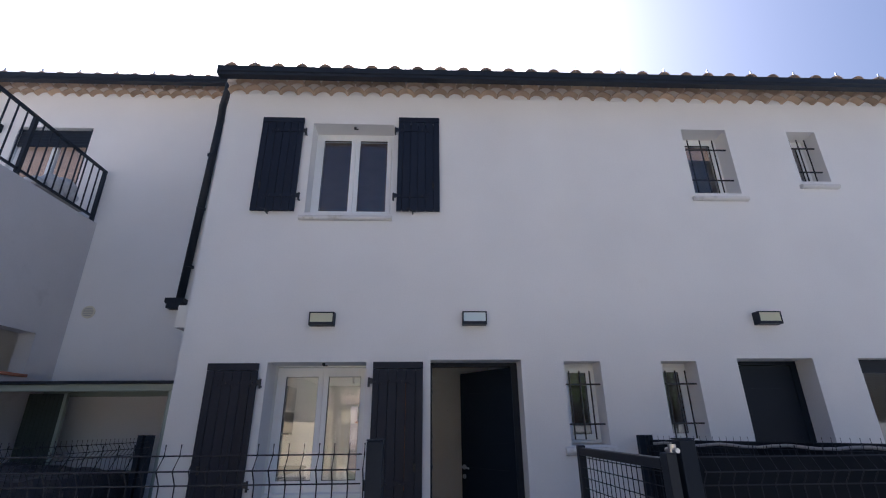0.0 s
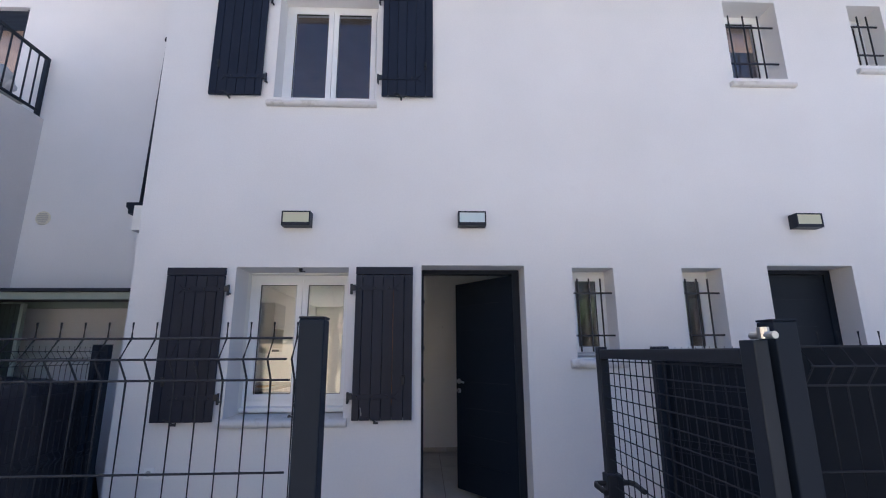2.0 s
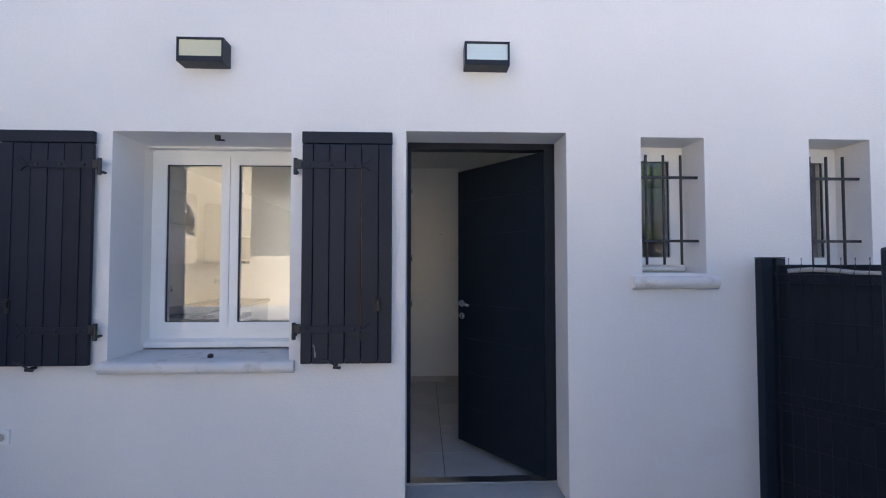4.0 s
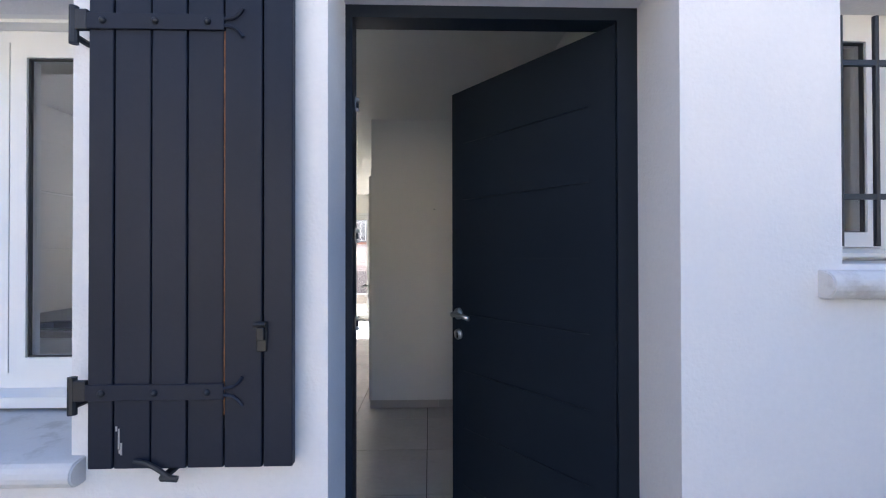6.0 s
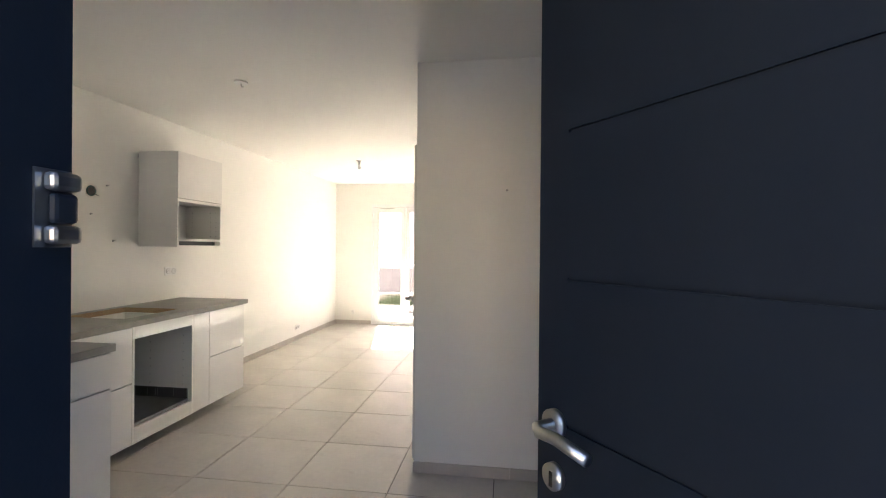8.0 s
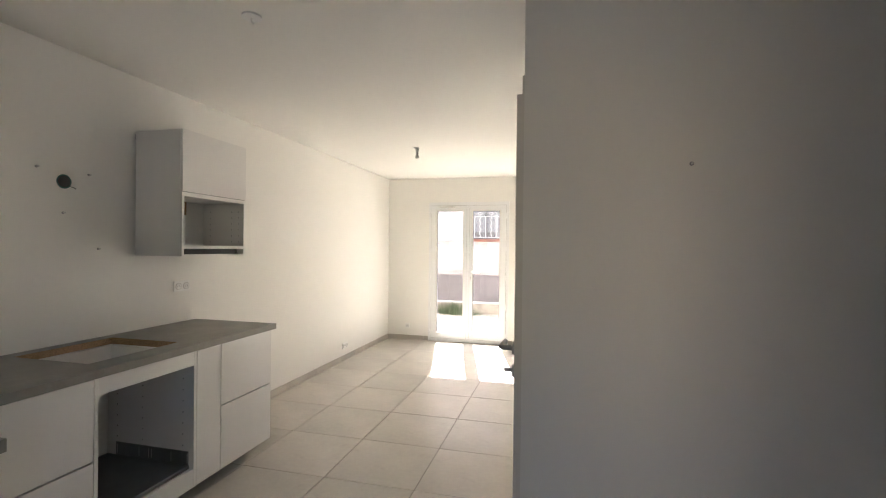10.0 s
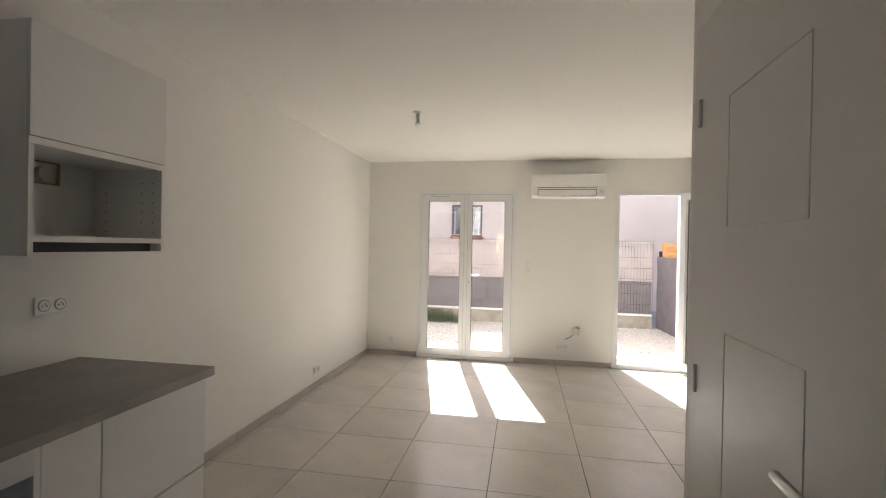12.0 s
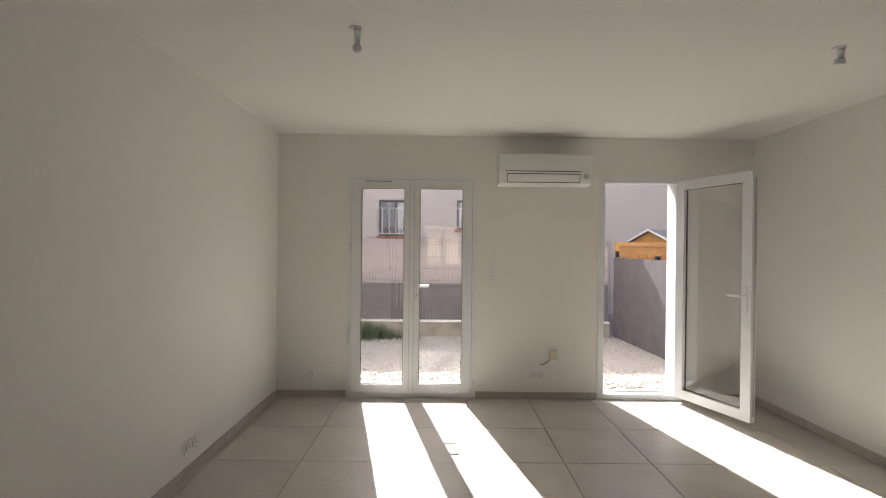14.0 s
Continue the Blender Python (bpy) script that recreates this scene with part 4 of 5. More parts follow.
# ---- inner door of the block ----
idoor = tagged(new("door_5"), "white moulded inner door, slightly ajar", "door", "", "structure")
part("door_frame", slab("x", BLOCK_X - 0.012, BLOCK_X + 0.09, IDOOR[0] - 0.045, IDOOR[1] + 0.045, FLOOR, IDOOR[3] + 0.045, [(IDOOR[0] + 0.004, IDOOR[1] - 0.004, -0.03, IDOOR[3] - 0.004)]), DOORWHITE, idoor)
ileaf = tagged(new("leaf"), "white leaf with two moulded panels")
ileaf.parent = idoor
ilw = IDOOR[1] - IDOOR[0] - 0.014
ileaf.matrix_basis = Matrix.Translation((BLOCK_X - 0.014, IDOOR[1] - 0.007, 0.012)) @ Matrix.Rotation(radians(-1.8), 4, "Z")
part("panel", box(0.0, 0.036, -ilw, 0, 0, IDOOR[3] - 0.02, 0.002), DOORWHITE, ileaf)
def moulding(z0, z1, arch):
    a, b = -ilw + 0.19, -0.21
    pts = [(0, a, z0), (0, b, z0), (0, b, z1)]
    if arch:
        pts += [(0, b + (a - b) * k / 8, z1 + 0.05 * math.sin(math.pi * k / 8)) for k in range(1, 8)]
    pts += [(0, a, z1), (0, a, z0)]
    return tube(pts, 0.0022, 6)
part("moulding", moulding(0.18, 1.216, False), DOORWHITE, ileaf)
part("moulding", moulding(1.485, 1.815, False), DOORWHITE, ileaf)
for z in (1.035, 0.945):
    part("lock_rose", rod((-0.012, -ilw + 0.045, z), (0.0, -ilw + 0.045, z), 0.026, 20), STEEL, ileaf, "brushed steel rose", True)
hz = 1.035
part("door_handle", tube([(-0.01, -ilw + 0.045, hz), (-0.05, -ilw + 0.045, hz), (-0.06, -ilw + 0.057, hz + 0.001), (-0.06, -ilw + 0.095, hz + 0.002), (-0.058, -ilw + 0.160, hz + 0.003)], 0.0105, 12), STEEL, ileaf, "brushed steel lever handle", True)
part("key", box(-0.045, -0.0125, -ilw + 0.042, -ilw + 0.048, 0.938, 0.953), STEEL, ileaf)
for z in (0.25, 1.06, 1.84):
    part("hinge", rod((BLOCK_X - 0.017, IDOOR[1] - 0.012, z - 0.04), (BLOCK_X - 0.017, IDOOR[1] - 0.012, z + 0.04), 0.0055, 10), STEEL, idoor)

# ---- kitchen ----
KF = -2.135        # front plane of the base units
WT = 0.885         # top of the worktop
CY0, CY1 = 2.14, 4.10

def fronts(parent, axis, plane, u0, u1, splits, z0, z1, mat=GLOSSW, thick=0.019):
    """Lacquered fronts facing +x between u0 and u1, with a grip gap under each upper edge."""
    zs = [z0, *splits, z1]
    for a, b in zip(zs, zs[1:]):
        f = part("drawer_front", box(plane - thick, plane, u0 + 0.0015, u1 - 0.0015, a + 0.0015, b - 0.007, 0.0025), mat, parent)
        part("grip_edge", box(plane - thick - 0.014, plane - thick - 0.001, u0 + 0.002, u1 - 0.002, b - 0.03, b - 0.0005), PLASTIC, f)


def base_unit(y0, y1, splits, label, x0=LEFT + 0.01, plane=KF):
    t = thing("kitchen_base_unit", label, "kitchen cabinet", (0, 0, 0), "base units")
    z0, z1 = 0.06, WT - 0.04
    part("body", box(x0, plane - 0.022, y0 + 0.001, y1 - 0.001, z0, z1 - 0.002), MELAMINE, t)
    fronts(t, "x", plane, y0, y1, splits, z0, z1)
    for yy in (y0 + 0.06, y1 - 0.06):
        for xx in (x0 + 0.1, plane - 0.2):
            part("foot", rod((xx, yy, FLOOR + 0.001), (xx, yy, z0), 0.02, 10), DARK, t)
    return t


def dowel_holes(parent, y, x0, x1, z0, z1, side, cols, step=0.064):
    bm = bmesh.new()
    for c in cols:
        n = int((z1 - z0) / step)
        for k in range(n):
            add_rod(bm, (x0 + (x1 - x0) * c, y, z0 + 0.03 + k * step), (x0 + (x1 - x0) * c, y + side * 0.0012, z0 + 0.03 + k * step), 0.0032, 6)
    tagged(part("dowel_holes", bm, DARK, parent), kind="stuff")


base_unit(CY0 + 0.02, 2.78, [0.47], "white gloss two-drawer base unit beside the oven housing")
ov = thing("oven_housing", "white open oven housing without its oven", "kitchen cabinet", (0, 0, 0), "base units")
oy0, oy1 = 2.78, 3.38
z0, z1 = 0.06, WT - 0.04
part("side_panel", box(LEFT + 0.05, KF, oy0 + 0.001, oy0 + 0.019, z0, z1 - 0.002), MELAMINE, ov)
part("side_panel", box(LEFT + 0.05, KF, oy1 - 0.019, oy1 - 0.001, z0, z1 - 0.002), MELAMINE, ov)
part("shelf", box(LEFT + 0.05, KF - 0.03, oy0 + 0.0195, oy1 - 0.0195, 0.165, 0.183), GALV, ov, "grey sheet metal bottom")
part("plinth_panel", box(KF - 0.02, KF, oy0 + 0.0195, oy1 - 0.0195, z0, 0.165, 0.002), GLOSSW, ov)
part("top_rail", box(KF - 0.02, KF + 0.001, oy0 + 0.0195, oy1 - 0.0195, z1 - 0.085, z1 - 0.002, 0.002), GLOSSW, ov)
part("back_panel", box(LEFT + 0.03, LEFT + 0.045, oy0 + 0.001, oy1 - 0.001, 0.10, z1 - 0.01), MELAMINE, ov)
part("junction_cable", tube([(LEFT + 0.0478, 3.20, 0.43), (LEFT + 0.06, 3.215, 0.435), (LEFT + 0.085, 3.24, 0.41), (LEFT + 0.08, 3.245, 0.37), (LEFT + 0.075, 3.23, 0.335)], 0.005), STEEL, ov, "loose grey supply cable")
for k in range(4):
    part("wire_end", tube([(LEFT + 0.075, 3.232, 0.345), (LEFT + 0.085, 3.235 + 0.008 * (k - 1.5), 0.33), (LEFT + 0.08, 3.232 + 0.014 * (k - 1.5), 0.305 + 0.006 * k)], 0.0032, 6), CABLE, ov, "orange wire end")
part("cable_hole", rod((LEFT + 0.0452, 3.215, 0.415), (LEFT + 0.0466, 3.215, 0.415), 0.050, 24), CHIP, ov, "ragged brown rim of the cable hole")
part("cable_hole", rod((LEFT + 0.0467, 3.217, 0.414), (LEFT + 0.0476, 3.217, 0.414), 0.043, 24), DARK, ov, "round cable hole in the back panel")
strip = part("side_strip", box(LEFT + 0.12, KF - 0.035, oy1 - 0.023, oy1 - 0.0195, 0.1835, 0.262), GALV, ov, "galvanised sheet strip")
for x in (LEFT + 0.13, LEFT + 0.29, LEFT + 0.36, LEFT + 0.38, LEFT + 0.52, KF - 0.042):
    part("strip_slot", box(x, x + 0.004, oy1 - 0.0238, oy1 - 0.0231, 0.195, 0.25), SILL, strip)
dowel_holes(ov, oy1 - 0.0192, LEFT + 0.05, KF, 0.2, z1 - 0.1, -1, (0.12, 0.42, 0.88))
dowel_holes(ov, oy0 + 0.0192, LEFT + 0.05, KF, 0.2, z1 - 0.1, 1, (0.12, 0.42, 0.88))
base_unit(3.38, 3.575, [], "narrow white gloss filler unit")
base_unit(3.575, 4.08, [0.46], "white gloss two-drawer base unit at the end of the run")
HOB = (LEFT + 0.08, -2.25, 2.84, 3.36)
wt = part("worktop", slab("z", WT - 0.038, WT, LEFT + 0.002, -2.108, CY0 + 0.001, CY1, [HOB]), WORKTOP)
tagged(wt, "grey stone-look worktop with a raw hob cut-out", "worktop")
part("cut_edge", slab("z", WT - 0.0375, WT - 0.001, HOB[0] - 0.0005, HOB[1] + 0.0005, HOB[2] - 0.0005, HOB[3] + 0.0005, [(HOB[0] + 0.002, HOB[1] - 0.002, HOB[2] + 0.002, HOB[3] - 0.002)]), CHIP, wt, "raw chipboard edge of the cut-out")
part("cut_out_tray", slab("z", WT - 0.12, WT - 0.0378, HOB[0] + 0.01, HOB[1] - 0.01, HOB[2] - 0.0, HOB[3] - 0.01, [(HOB[0] + 0.03, HOB[1] - 0.03, HOB[2] + 0.02, HOB[3] - 0.03)]), MELAMINE, wt)
part("cut_out_floor", box(HOB[0], HOB[1], HOB[2], HOB[3], WT - 0.135, WT - 0.121), MELAMINE, wt)
# corner unit with the sink
BX = -1.675
base_unit(RECESS + 0.22, CY0 - 0.002, [0.66], "white gloss drawer unit below the sink worktop", LEFT + 0.01, BX)
SINK = (-2.33, -1.93, 1.68, 2.03)
wt2 = part("worktop", slab("z", WT - 0.038, WT, LEFT + 0.002, BX + 0.022, RECESS + 0.212, CY0, [SINK]), WORKTOP)
tagged(wt2, "grey stone-look worktop with a sink", "worktop")
sk = thing("kitchen_sink", "dark inset kitchen sink with a chrome tap", "sink")
part("bowl", slab("z", WT - 0.18, WT + 0.004, SINK[0] - 0.012, SINK[1] + 0.012, SINK[2] - 0.012, SINK[3] + 0.012, [(SINK[0] + 0.03, SINK[1] - 0.03, SINK[2] + 0.03, SINK[3] - 0.03)]), DARK, sk)
part("bowl_floor", box(SINK[0] + 0.02, SINK[1] - 0.02, SINK[2] + 0.02, SINK[3] - 0.02, WT - 0.19, WT - 0.181), DARK, sk)
tx, ty = -2.44, 1.70
tap = part("tap", rod((tx, ty, WT + 0.0042), (tx, ty, WT + 0.05), 0.026, 18), CHROME, sk, "chrome swan-neck tap", True)
part("spout", tube([(tx, ty, WT + 0.05), (tx, ty, WT + 0.265), (tx + 0.01, ty, WT + 0.29), (tx + 0.035, ty, WT + 0.30), (tx + 0.19, ty, WT + 0.30), (tx + 0.212, ty, WT + 0.29), (tx + 0.218, ty, WT + 0.24)], 0.013, 12), CHROME, tap, "", True)
part("tap_lever", tube([(tx, ty, WT + 0.06), (tx + 0.04, ty - 0.02, WT + 0.085), (tx + 0.12, ty - 0.05, WT + 0.10)], 0.009, 10), CHROME, tap, "", True)


def wall_unit(y0, y1, z0, z1, zsplit, niche, label):
    t = thing("kitchen_wall_unit", label, "kitchen cabinet", (0, 0, 0), "wall units")
    xf, xb = -2.42, LEFT + 0.022
    s = 0.018
    part("side_panel", box(xb, xf - 0.02, y0, y0 + s, z0, z1, 0.001), MELAMINE, t)
    part("side_panel", box(xb, xf - 0.02, y1 - s, y1, z0, z1, 0.001), MELAMINE, t)
    part("top_panel", box(xb, xf - 0.021, y0 + s, y1 - s, z1 - s, z1), MELAMINE, t)
    part("back_panel", slab("x", xb, xb + 0.006, y0 + s, y1 - s, z0 + 0.03, z1 - s, [(y0 + 0.28, y0 + 0.41, zsplit - 0.105, zsplit - 0.012)] if niche else []), MELAMINE, t)
    part("hanging_rail", box(LEFT + 0.001, xb - 0.0005, y0 + 0.01, y1 - 0.01, z1 - 0.05, z1 - 0.015), STEEL, t)
    part("bottom_panel", box(xb, xf - 0.021, y0 + s, y1 - s, z0 + 0.05, z0 + 0.068), MELAMINE, t)
    part("hood_recess", box(xb, xf - 0.06, y0 + s, y1 - s, z0 + 0.004, z0 + 0.049), DARK, t)
    if niche:
        part("mid_shelf", box(xb, xf - 0.021, y0 + s, y1 - s, zsplit - 0.009, zsplit + 0.009), MELAMINE, t)
        part("front_lip", box(xf - 0.021, xf - 0.003, y0, y1, zsplit - 0.014, zsplit + 0.012, 0.001), MELAMINE, t)
        part("flap_front", box(xf - 0.0195, xf, y0 + 0.001, y1 - 0.001, zsplit + 0.014, z1, 0.0025), GLOSSW, t)
        part("front_edge", box(xf - 0.0195, xf - 0.003, y0, y0 + s, z0, zsplit - 0.015), MELAMINE, t)
        part("front_edge", box(xf - 0.0195, xf - 0.003, y1 - s, y1, z0, zsplit - 0.015), MELAMINE, t)
        part("bottom_lip", box(xf - 0.0195, xf - 0.003, y0 + s, y1 - s, z0 + 0.048, z0 + 0.07), MELAMINE, t)
        part("bottom_edge", box(xf - 0.0195, xf - 0.003, y0 + s, y1 - s, z0, z0 + 0.012), MELAMINE, t)
        dowel_holes(t, y1 - s - 0.0002, xb, xf - 0.02, z0 + 0.07, zsplit - 0.02, -1, (0.2, 0.75, 0.92), 0.045)
        b = part("junction_socket", rod((LEFT + 0.001, y0 + 0.345, zsplit - 0.06), (LEFT + 0.034, y0 + 0.345, zsplit - 0.06), 0.03, 18), PLASTIC, t)
        part("cut_edge", slab("x", xb + 0.0005, xb + 0.0068, y0 + 0.279, y0 + 0.411, zsplit - 0.106, zsplit - 0.0095, [(y0 + 0.284, y0 + 0.40, zsplit - 0.10, zsplit - 0.014)]), CHIP, t, "raw brown cut edge")
        part("small_box", box(xb + 0.02, xb + 0.06, y0 + 0.34, y0 + 0.41, z0 + 0.0685, z0 + 0.09), PLASTIC, t)
    else:
        part("flap_front", box(xf - 0.0195, xf, y0 + 0.001, y1 - 0.001, zsplit + 0.01, z1, 0.0025), GLOSSW, t)
        part("flap_front", box(xf - 0.0195, xf, y0 + 0.001, y1 - 0.001, z0, zsplit - 0.008, 0.0025), GLOSSW, t)
        part("grip_edge", box(xf - 0.034, xf - 0.0205, y0 + 0.002, y1 - 0.002, zsplit - 0.03, zsplit + 0.03), PLASTIC, t)
    return t
wall_unit(3.56, 4.157, 1.375, 2.18, 1.772, True, "white wall unit with an open niche below a gloss flap")
wall_unit(1.95, 2.56, 1.385, 2.14, 1.78, False, "white wall unit with two gloss flaps")


def socket_plate(name, label, pos, axis, n, w=0.078, kind="socket", round_=True):
    """A switch plate with n round wells, each rimmed in grey for shade: axis 'x' lies on a wall facing +x, 'y' on one
    facing -y.
    """
    t = thing(name, label, kind, pos, "sockets and switches")
    half = w / 2
    tw = n * w * 0.92
    if axis == "x":
        part("plate", box(0, 0.009, -tw / 2, tw / 2, -half, half, 0.003), PLASTIC, t)
        for k in range(n):
            yy = (k - (n - 1) / 2) * w * 0.9
            # grey disc shows as a ring: shading of the well's rim, in colour
            part("well_shade", rod((0.0085, yy, 0), (0.0125, yy, 0), 0.026, 18), CONCRETE, t)
            part("well", rod((0.0122, yy, 0), (0.0129, yy, 0), 0.0225, 18), PLASTIC, t)
            part("pin", rod((0.0128, yy, 0.008), (0.022, yy, 0.008), 0.0025, 6), STEEL, t)
            for dy in (-0.0095, 0.0095):
                part("pin_hole", rod((0.0128, yy + dy, -0.002), (0.0133, yy + dy, -0.002), 0.0036, 8), DARK, t)
    else:
        part("plate", box(-tw / 2, tw / 2, -0.009, 0, -half, half, 0.003), PLASTIC, t)
        for k in range(n):
            xx = (k - (n - 1) / 2) * w * 0.9
            # same grey ring of painted shading
            part("well_shade", rod((xx, -0.0125, 0), (xx, -0.0085, 0), 0.026, 18), CONCRETE, t)
            part("well", rod((xx, -0.0129, 0), (xx, -0.0122, 0), 0.0225 if round_ else 0.0256, 18), PLASTIC, t)
            if kind == "socket" and round_:
                for dx in (-0.0095, 0.0095):
                    part("pin_hole", rod((xx + dx, -0.0133, -0.002), (xx + dx, -0.0128, -0.002), 0.0036, 8), DARK, t)
    return t
socket_plate("wall_socket", "white double socket above the worktop", (LEFT, 3.96, 1.146), "x", 2)
socket_plate("wall_socket", "white double socket near the skirting", (LEFT, 6.62, 0.17), "x", 2)
socket_plate("wall_socket", "white single socket near the room corner", (-2.476, BACK, 0.198), "y", 1)
socket_plate("wall_socket", "white double socket below the antenna plate", (-0.268, BACK, 0.212), "y", 2)
socket_plate("antenna_plate", "white double data plate with a black cable", (-0.268, BACK, 0.298), "y", 2, round_=False)
socket_plate("light_switch", "white switch beside the garden door", (-0.711, BACK, 1.238), "y", 1, kind="switch")
socket_plate("light_switch", "white lower switch beside the garden door", (-0.711, BACK, 1.16), "y", 1, kind="switch")
fb = thing("fibre_box", "small cream telephone junction box with a cable", "junction box", (-0.112, BACK, 0.415))
part("case", box(-0.04, 0.04, -0.032, 0, -0.045, 0.045, 0.006), CREAM, fb)
part("cable", tube([(-0.035, -0.012, -0.046), (-0.06, -0.014, -0.075), (-0.09, -0.013, -0.09), (-0.125, -0.012, -0.105)], 0.004, 8), DARK, fb, "black cable")
jb = thing("wall_junction_hole", "open green electrical box sunk in the kitchen wall", "junction box", (LEFT, 3.132, 1.795))
part("rim", rod((0, 0, 0), (0.003, 0, 0), 0.040, 20), GREENBOX, jb)
part("hole", rod((0.0025, 0, 0), (0.0036, 0, 0), 0.033, 20), DARK, jb)
part("wire", tube([(0.0035, 0.02, -0.02), (0.02, 0.035, -0.03), (0.01, 0.06, -0.035)], 0.002, 6), DARK, jb)
for y, z in ((3.27, 1.852), (3.128, 1.62), (2.991, 1.856), (3.33, 1.418)):
    s = thing("wall_plug", "small grey screw plug in the kitchen wall", "screw", (LEFT, y, z), "wall plugs")
    part("plug", rod((0, 0, 0), (0.004, 0, 0), 0.007, 10), GALV, s)
    part("screw", rod((0.0035, 0, 0), (0.02, 0, 0), 0.0035, 8), STEEL, s)
s = thing("wall_plug", "small grey screw plug in the partition", "screw", (0.31, BLOCK_Y, 1.74), "wall plugs")
part("plug", rod((0, -0.004, 0), (0, 0, 0), 0.007, 10), GALV, s)
part("screw", rod((0, -0.02, 0), (0, -0.0035, 0), 0.0035, 8), STEEL, s)


def bulb_holder(x, y, label, bulb=True, drop=True):
    t = thing("ceiling_lamp_holder", label, "ceiling light", (x, y, CEILZ), "bare lamp holders")
    part("rose", rod((0, 0, 0), (0, 0, -0.010), 0.032 if drop else 0.045, 20), PLASTIC, t)
    if not drop:
        part("hook", tube([(0.0, 0, -0.0102), (0.0, 0, -0.03), (0.008, 0, -0.04), (0.016, 0, -0.034)], 0.004, 8), PLASTIC, t)
        return
    part("holder", rod((0.01, 0, -0.012), (0.01, 0, -0.06), 0.017, 14), PLASTIC, t, "", True)
    if bulb:
        bm = rod((0.01, 0, -0.06), (0.01, 0, -0.085), 0.014, 12)
        bmesh.ops.create_uvsphere(bm, u_segments=14, v_segments=10, radius=0.023, matrix=Matrix.Translation((0.01, 0, -0.1)))
        part("bulb", bm, PLASTIC, t, "unlit white bulb", True)
    else:
        part("connector", box(-0.02, 0.03, -0.012, 0.012, -0.09, -0.061, 0.004), PLASTIC, t)
bulb_holder(-1.66, 5.98, "white ceiling rose with a bare unlit bulb")
bulb_holder(0.89, 6.12, "white ceiling rose with an empty connector", False)
bulb_holder(-1.55, 3.06, "flat white ceiling rose with a small hook", False, False)

# air conditioner
ac = thing("air_conditioner", "white wall-mounted air conditioner above the garden doors", "air conditioner", (-0.25, BACK, 2.05))
W2, D, H = 0.432, 0.21, 0.28
prof = [(0, 0.0), (-0.15, 0.0), (-0.182, 0.008), (-0.196, 0.03), (-D, 0.118), (-D, H - 0.03), (-D + 0.012, H - 0.008), (-D + 0.03, H), (0, H)]
part("body", prism(prof, "x", -W2, W2), PLASTIC, ac)
part("front_panel", box(-W2 + 0.002, W2 - 0.002, -D - 0.011, -D - 0.001, 0.126, H - 0.006, 0.005), PLASTIC, ac)
part("panel_gap", box(-W2 + 0.06, W2 - 0.10, -D - 0.004, -D + 0.002, 0.118, 0.124), GREENBOX, ac, "thin dark gap under the front panel")
tilt = [(-0.1915, 0.016), (-0.1975, 0.030), (-0.2085, 0.099), (-0.2065, 0.1002), (-0.195, 0.031), (-0.189, 0.017)]
# dark sheet behind the vane paints the shadow gap round it
part("vane_shade", prism([(y - 0.0012, z) for y, z in tilt], "x", -W2 + 0.072, W2 - 0.108), SEAL, ac)
slim = [(-0.1945, 0.0225), (-0.2005, 0.034), (-0.2105, 0.0925), (-0.2055, 0.0935), (-0.1955, 0.035), (-0.1895, 0.0235)]
part("air_vane", prism([(y - 0.0015, z) for y, z in slim], "x", -W2 + 0.078, W2 - 0.114), PLASTIC, ac)
part("brand_bar", box(-0.03, 0.03, -D - 0.0122, -D - 0.0112, 0.138, 0.144), SILL, ac)
part("display", box(W2 - 0.075, W2 - 0.03, -D - 0.002, -D + 0.014, 0.055, 0.10, 0.002), SILL, ac)

# ---- garden ----
tagged(structure("garden_wall", box(-5.0, 1.6, 11.27, 11.45, GROUND, 0.215, 0.006), OLDWALL, "low weathered concrete garden wall", "wall"), kind="structure")
structure("garden_wall_cap", box(-5.0, 1.6, 11.262, 11.45, 0.2152, 0.243, 0.003), SILL, "pale concrete cap on the garden wall", "wall")
bf = mesh_panel("mesh_fence", 6.6, 0.244, 1.63, "grey mesh fence with brown screening on the garden wall")
bf.matrix_basis = pose(-5.0, 11.33, 0)
def screen(parent, length, z0, z1, mat, label, seed):
    bm = bmesh.new()
    bmesh.ops.create_grid(bm, x_segments=int(length / 0.07), y_segments=10, size=0.5)
    for v in bm.verts:
        u, w = (v.co.x + 0.5) * length, v.co.y + 0.5
        z = z0 + w * (z1 - z0) + w * 0.03 * noise.noise(Vector((u * 1.7, seed, 0)))
        v.co = (u, 0.03 + 0.012 * noise.noise(Vector((u * 3, z * 3, seed))), z)
    return part("screen_cloth", bm, mat, parent, label, True)
screen(bf, 6.6, 0.246, 0.84, FABRIC_TAUPE, "taupe woven screening cloth", 1.0)
sc = screen(bf, 6.6, 0.81, 1.585, FABRIC_PALE, "pale sun-bleached screening cloth", 2.0)
sc.matrix_basis = pose(0, 0.025, 0)
sf = mesh_panel("mesh_fence", 2.9, YARD, 1.345, "side mesh fence covered with taupe screening cloth")
sf.matrix_basis = pose(1.88, 8.5, 0, 0, 0, 93.0)
screen(sf, 2.9, YARD + 0.01, 1.31, FABRIC_TAUPE, "taupe woven screening cloth", 3.0).matrix_basis = pose(0, 0, 0)
fence_post(1.84, 10.12, 1.36, 0.05)
fence_post(1.76, 11.40, 1.42, 0.05)

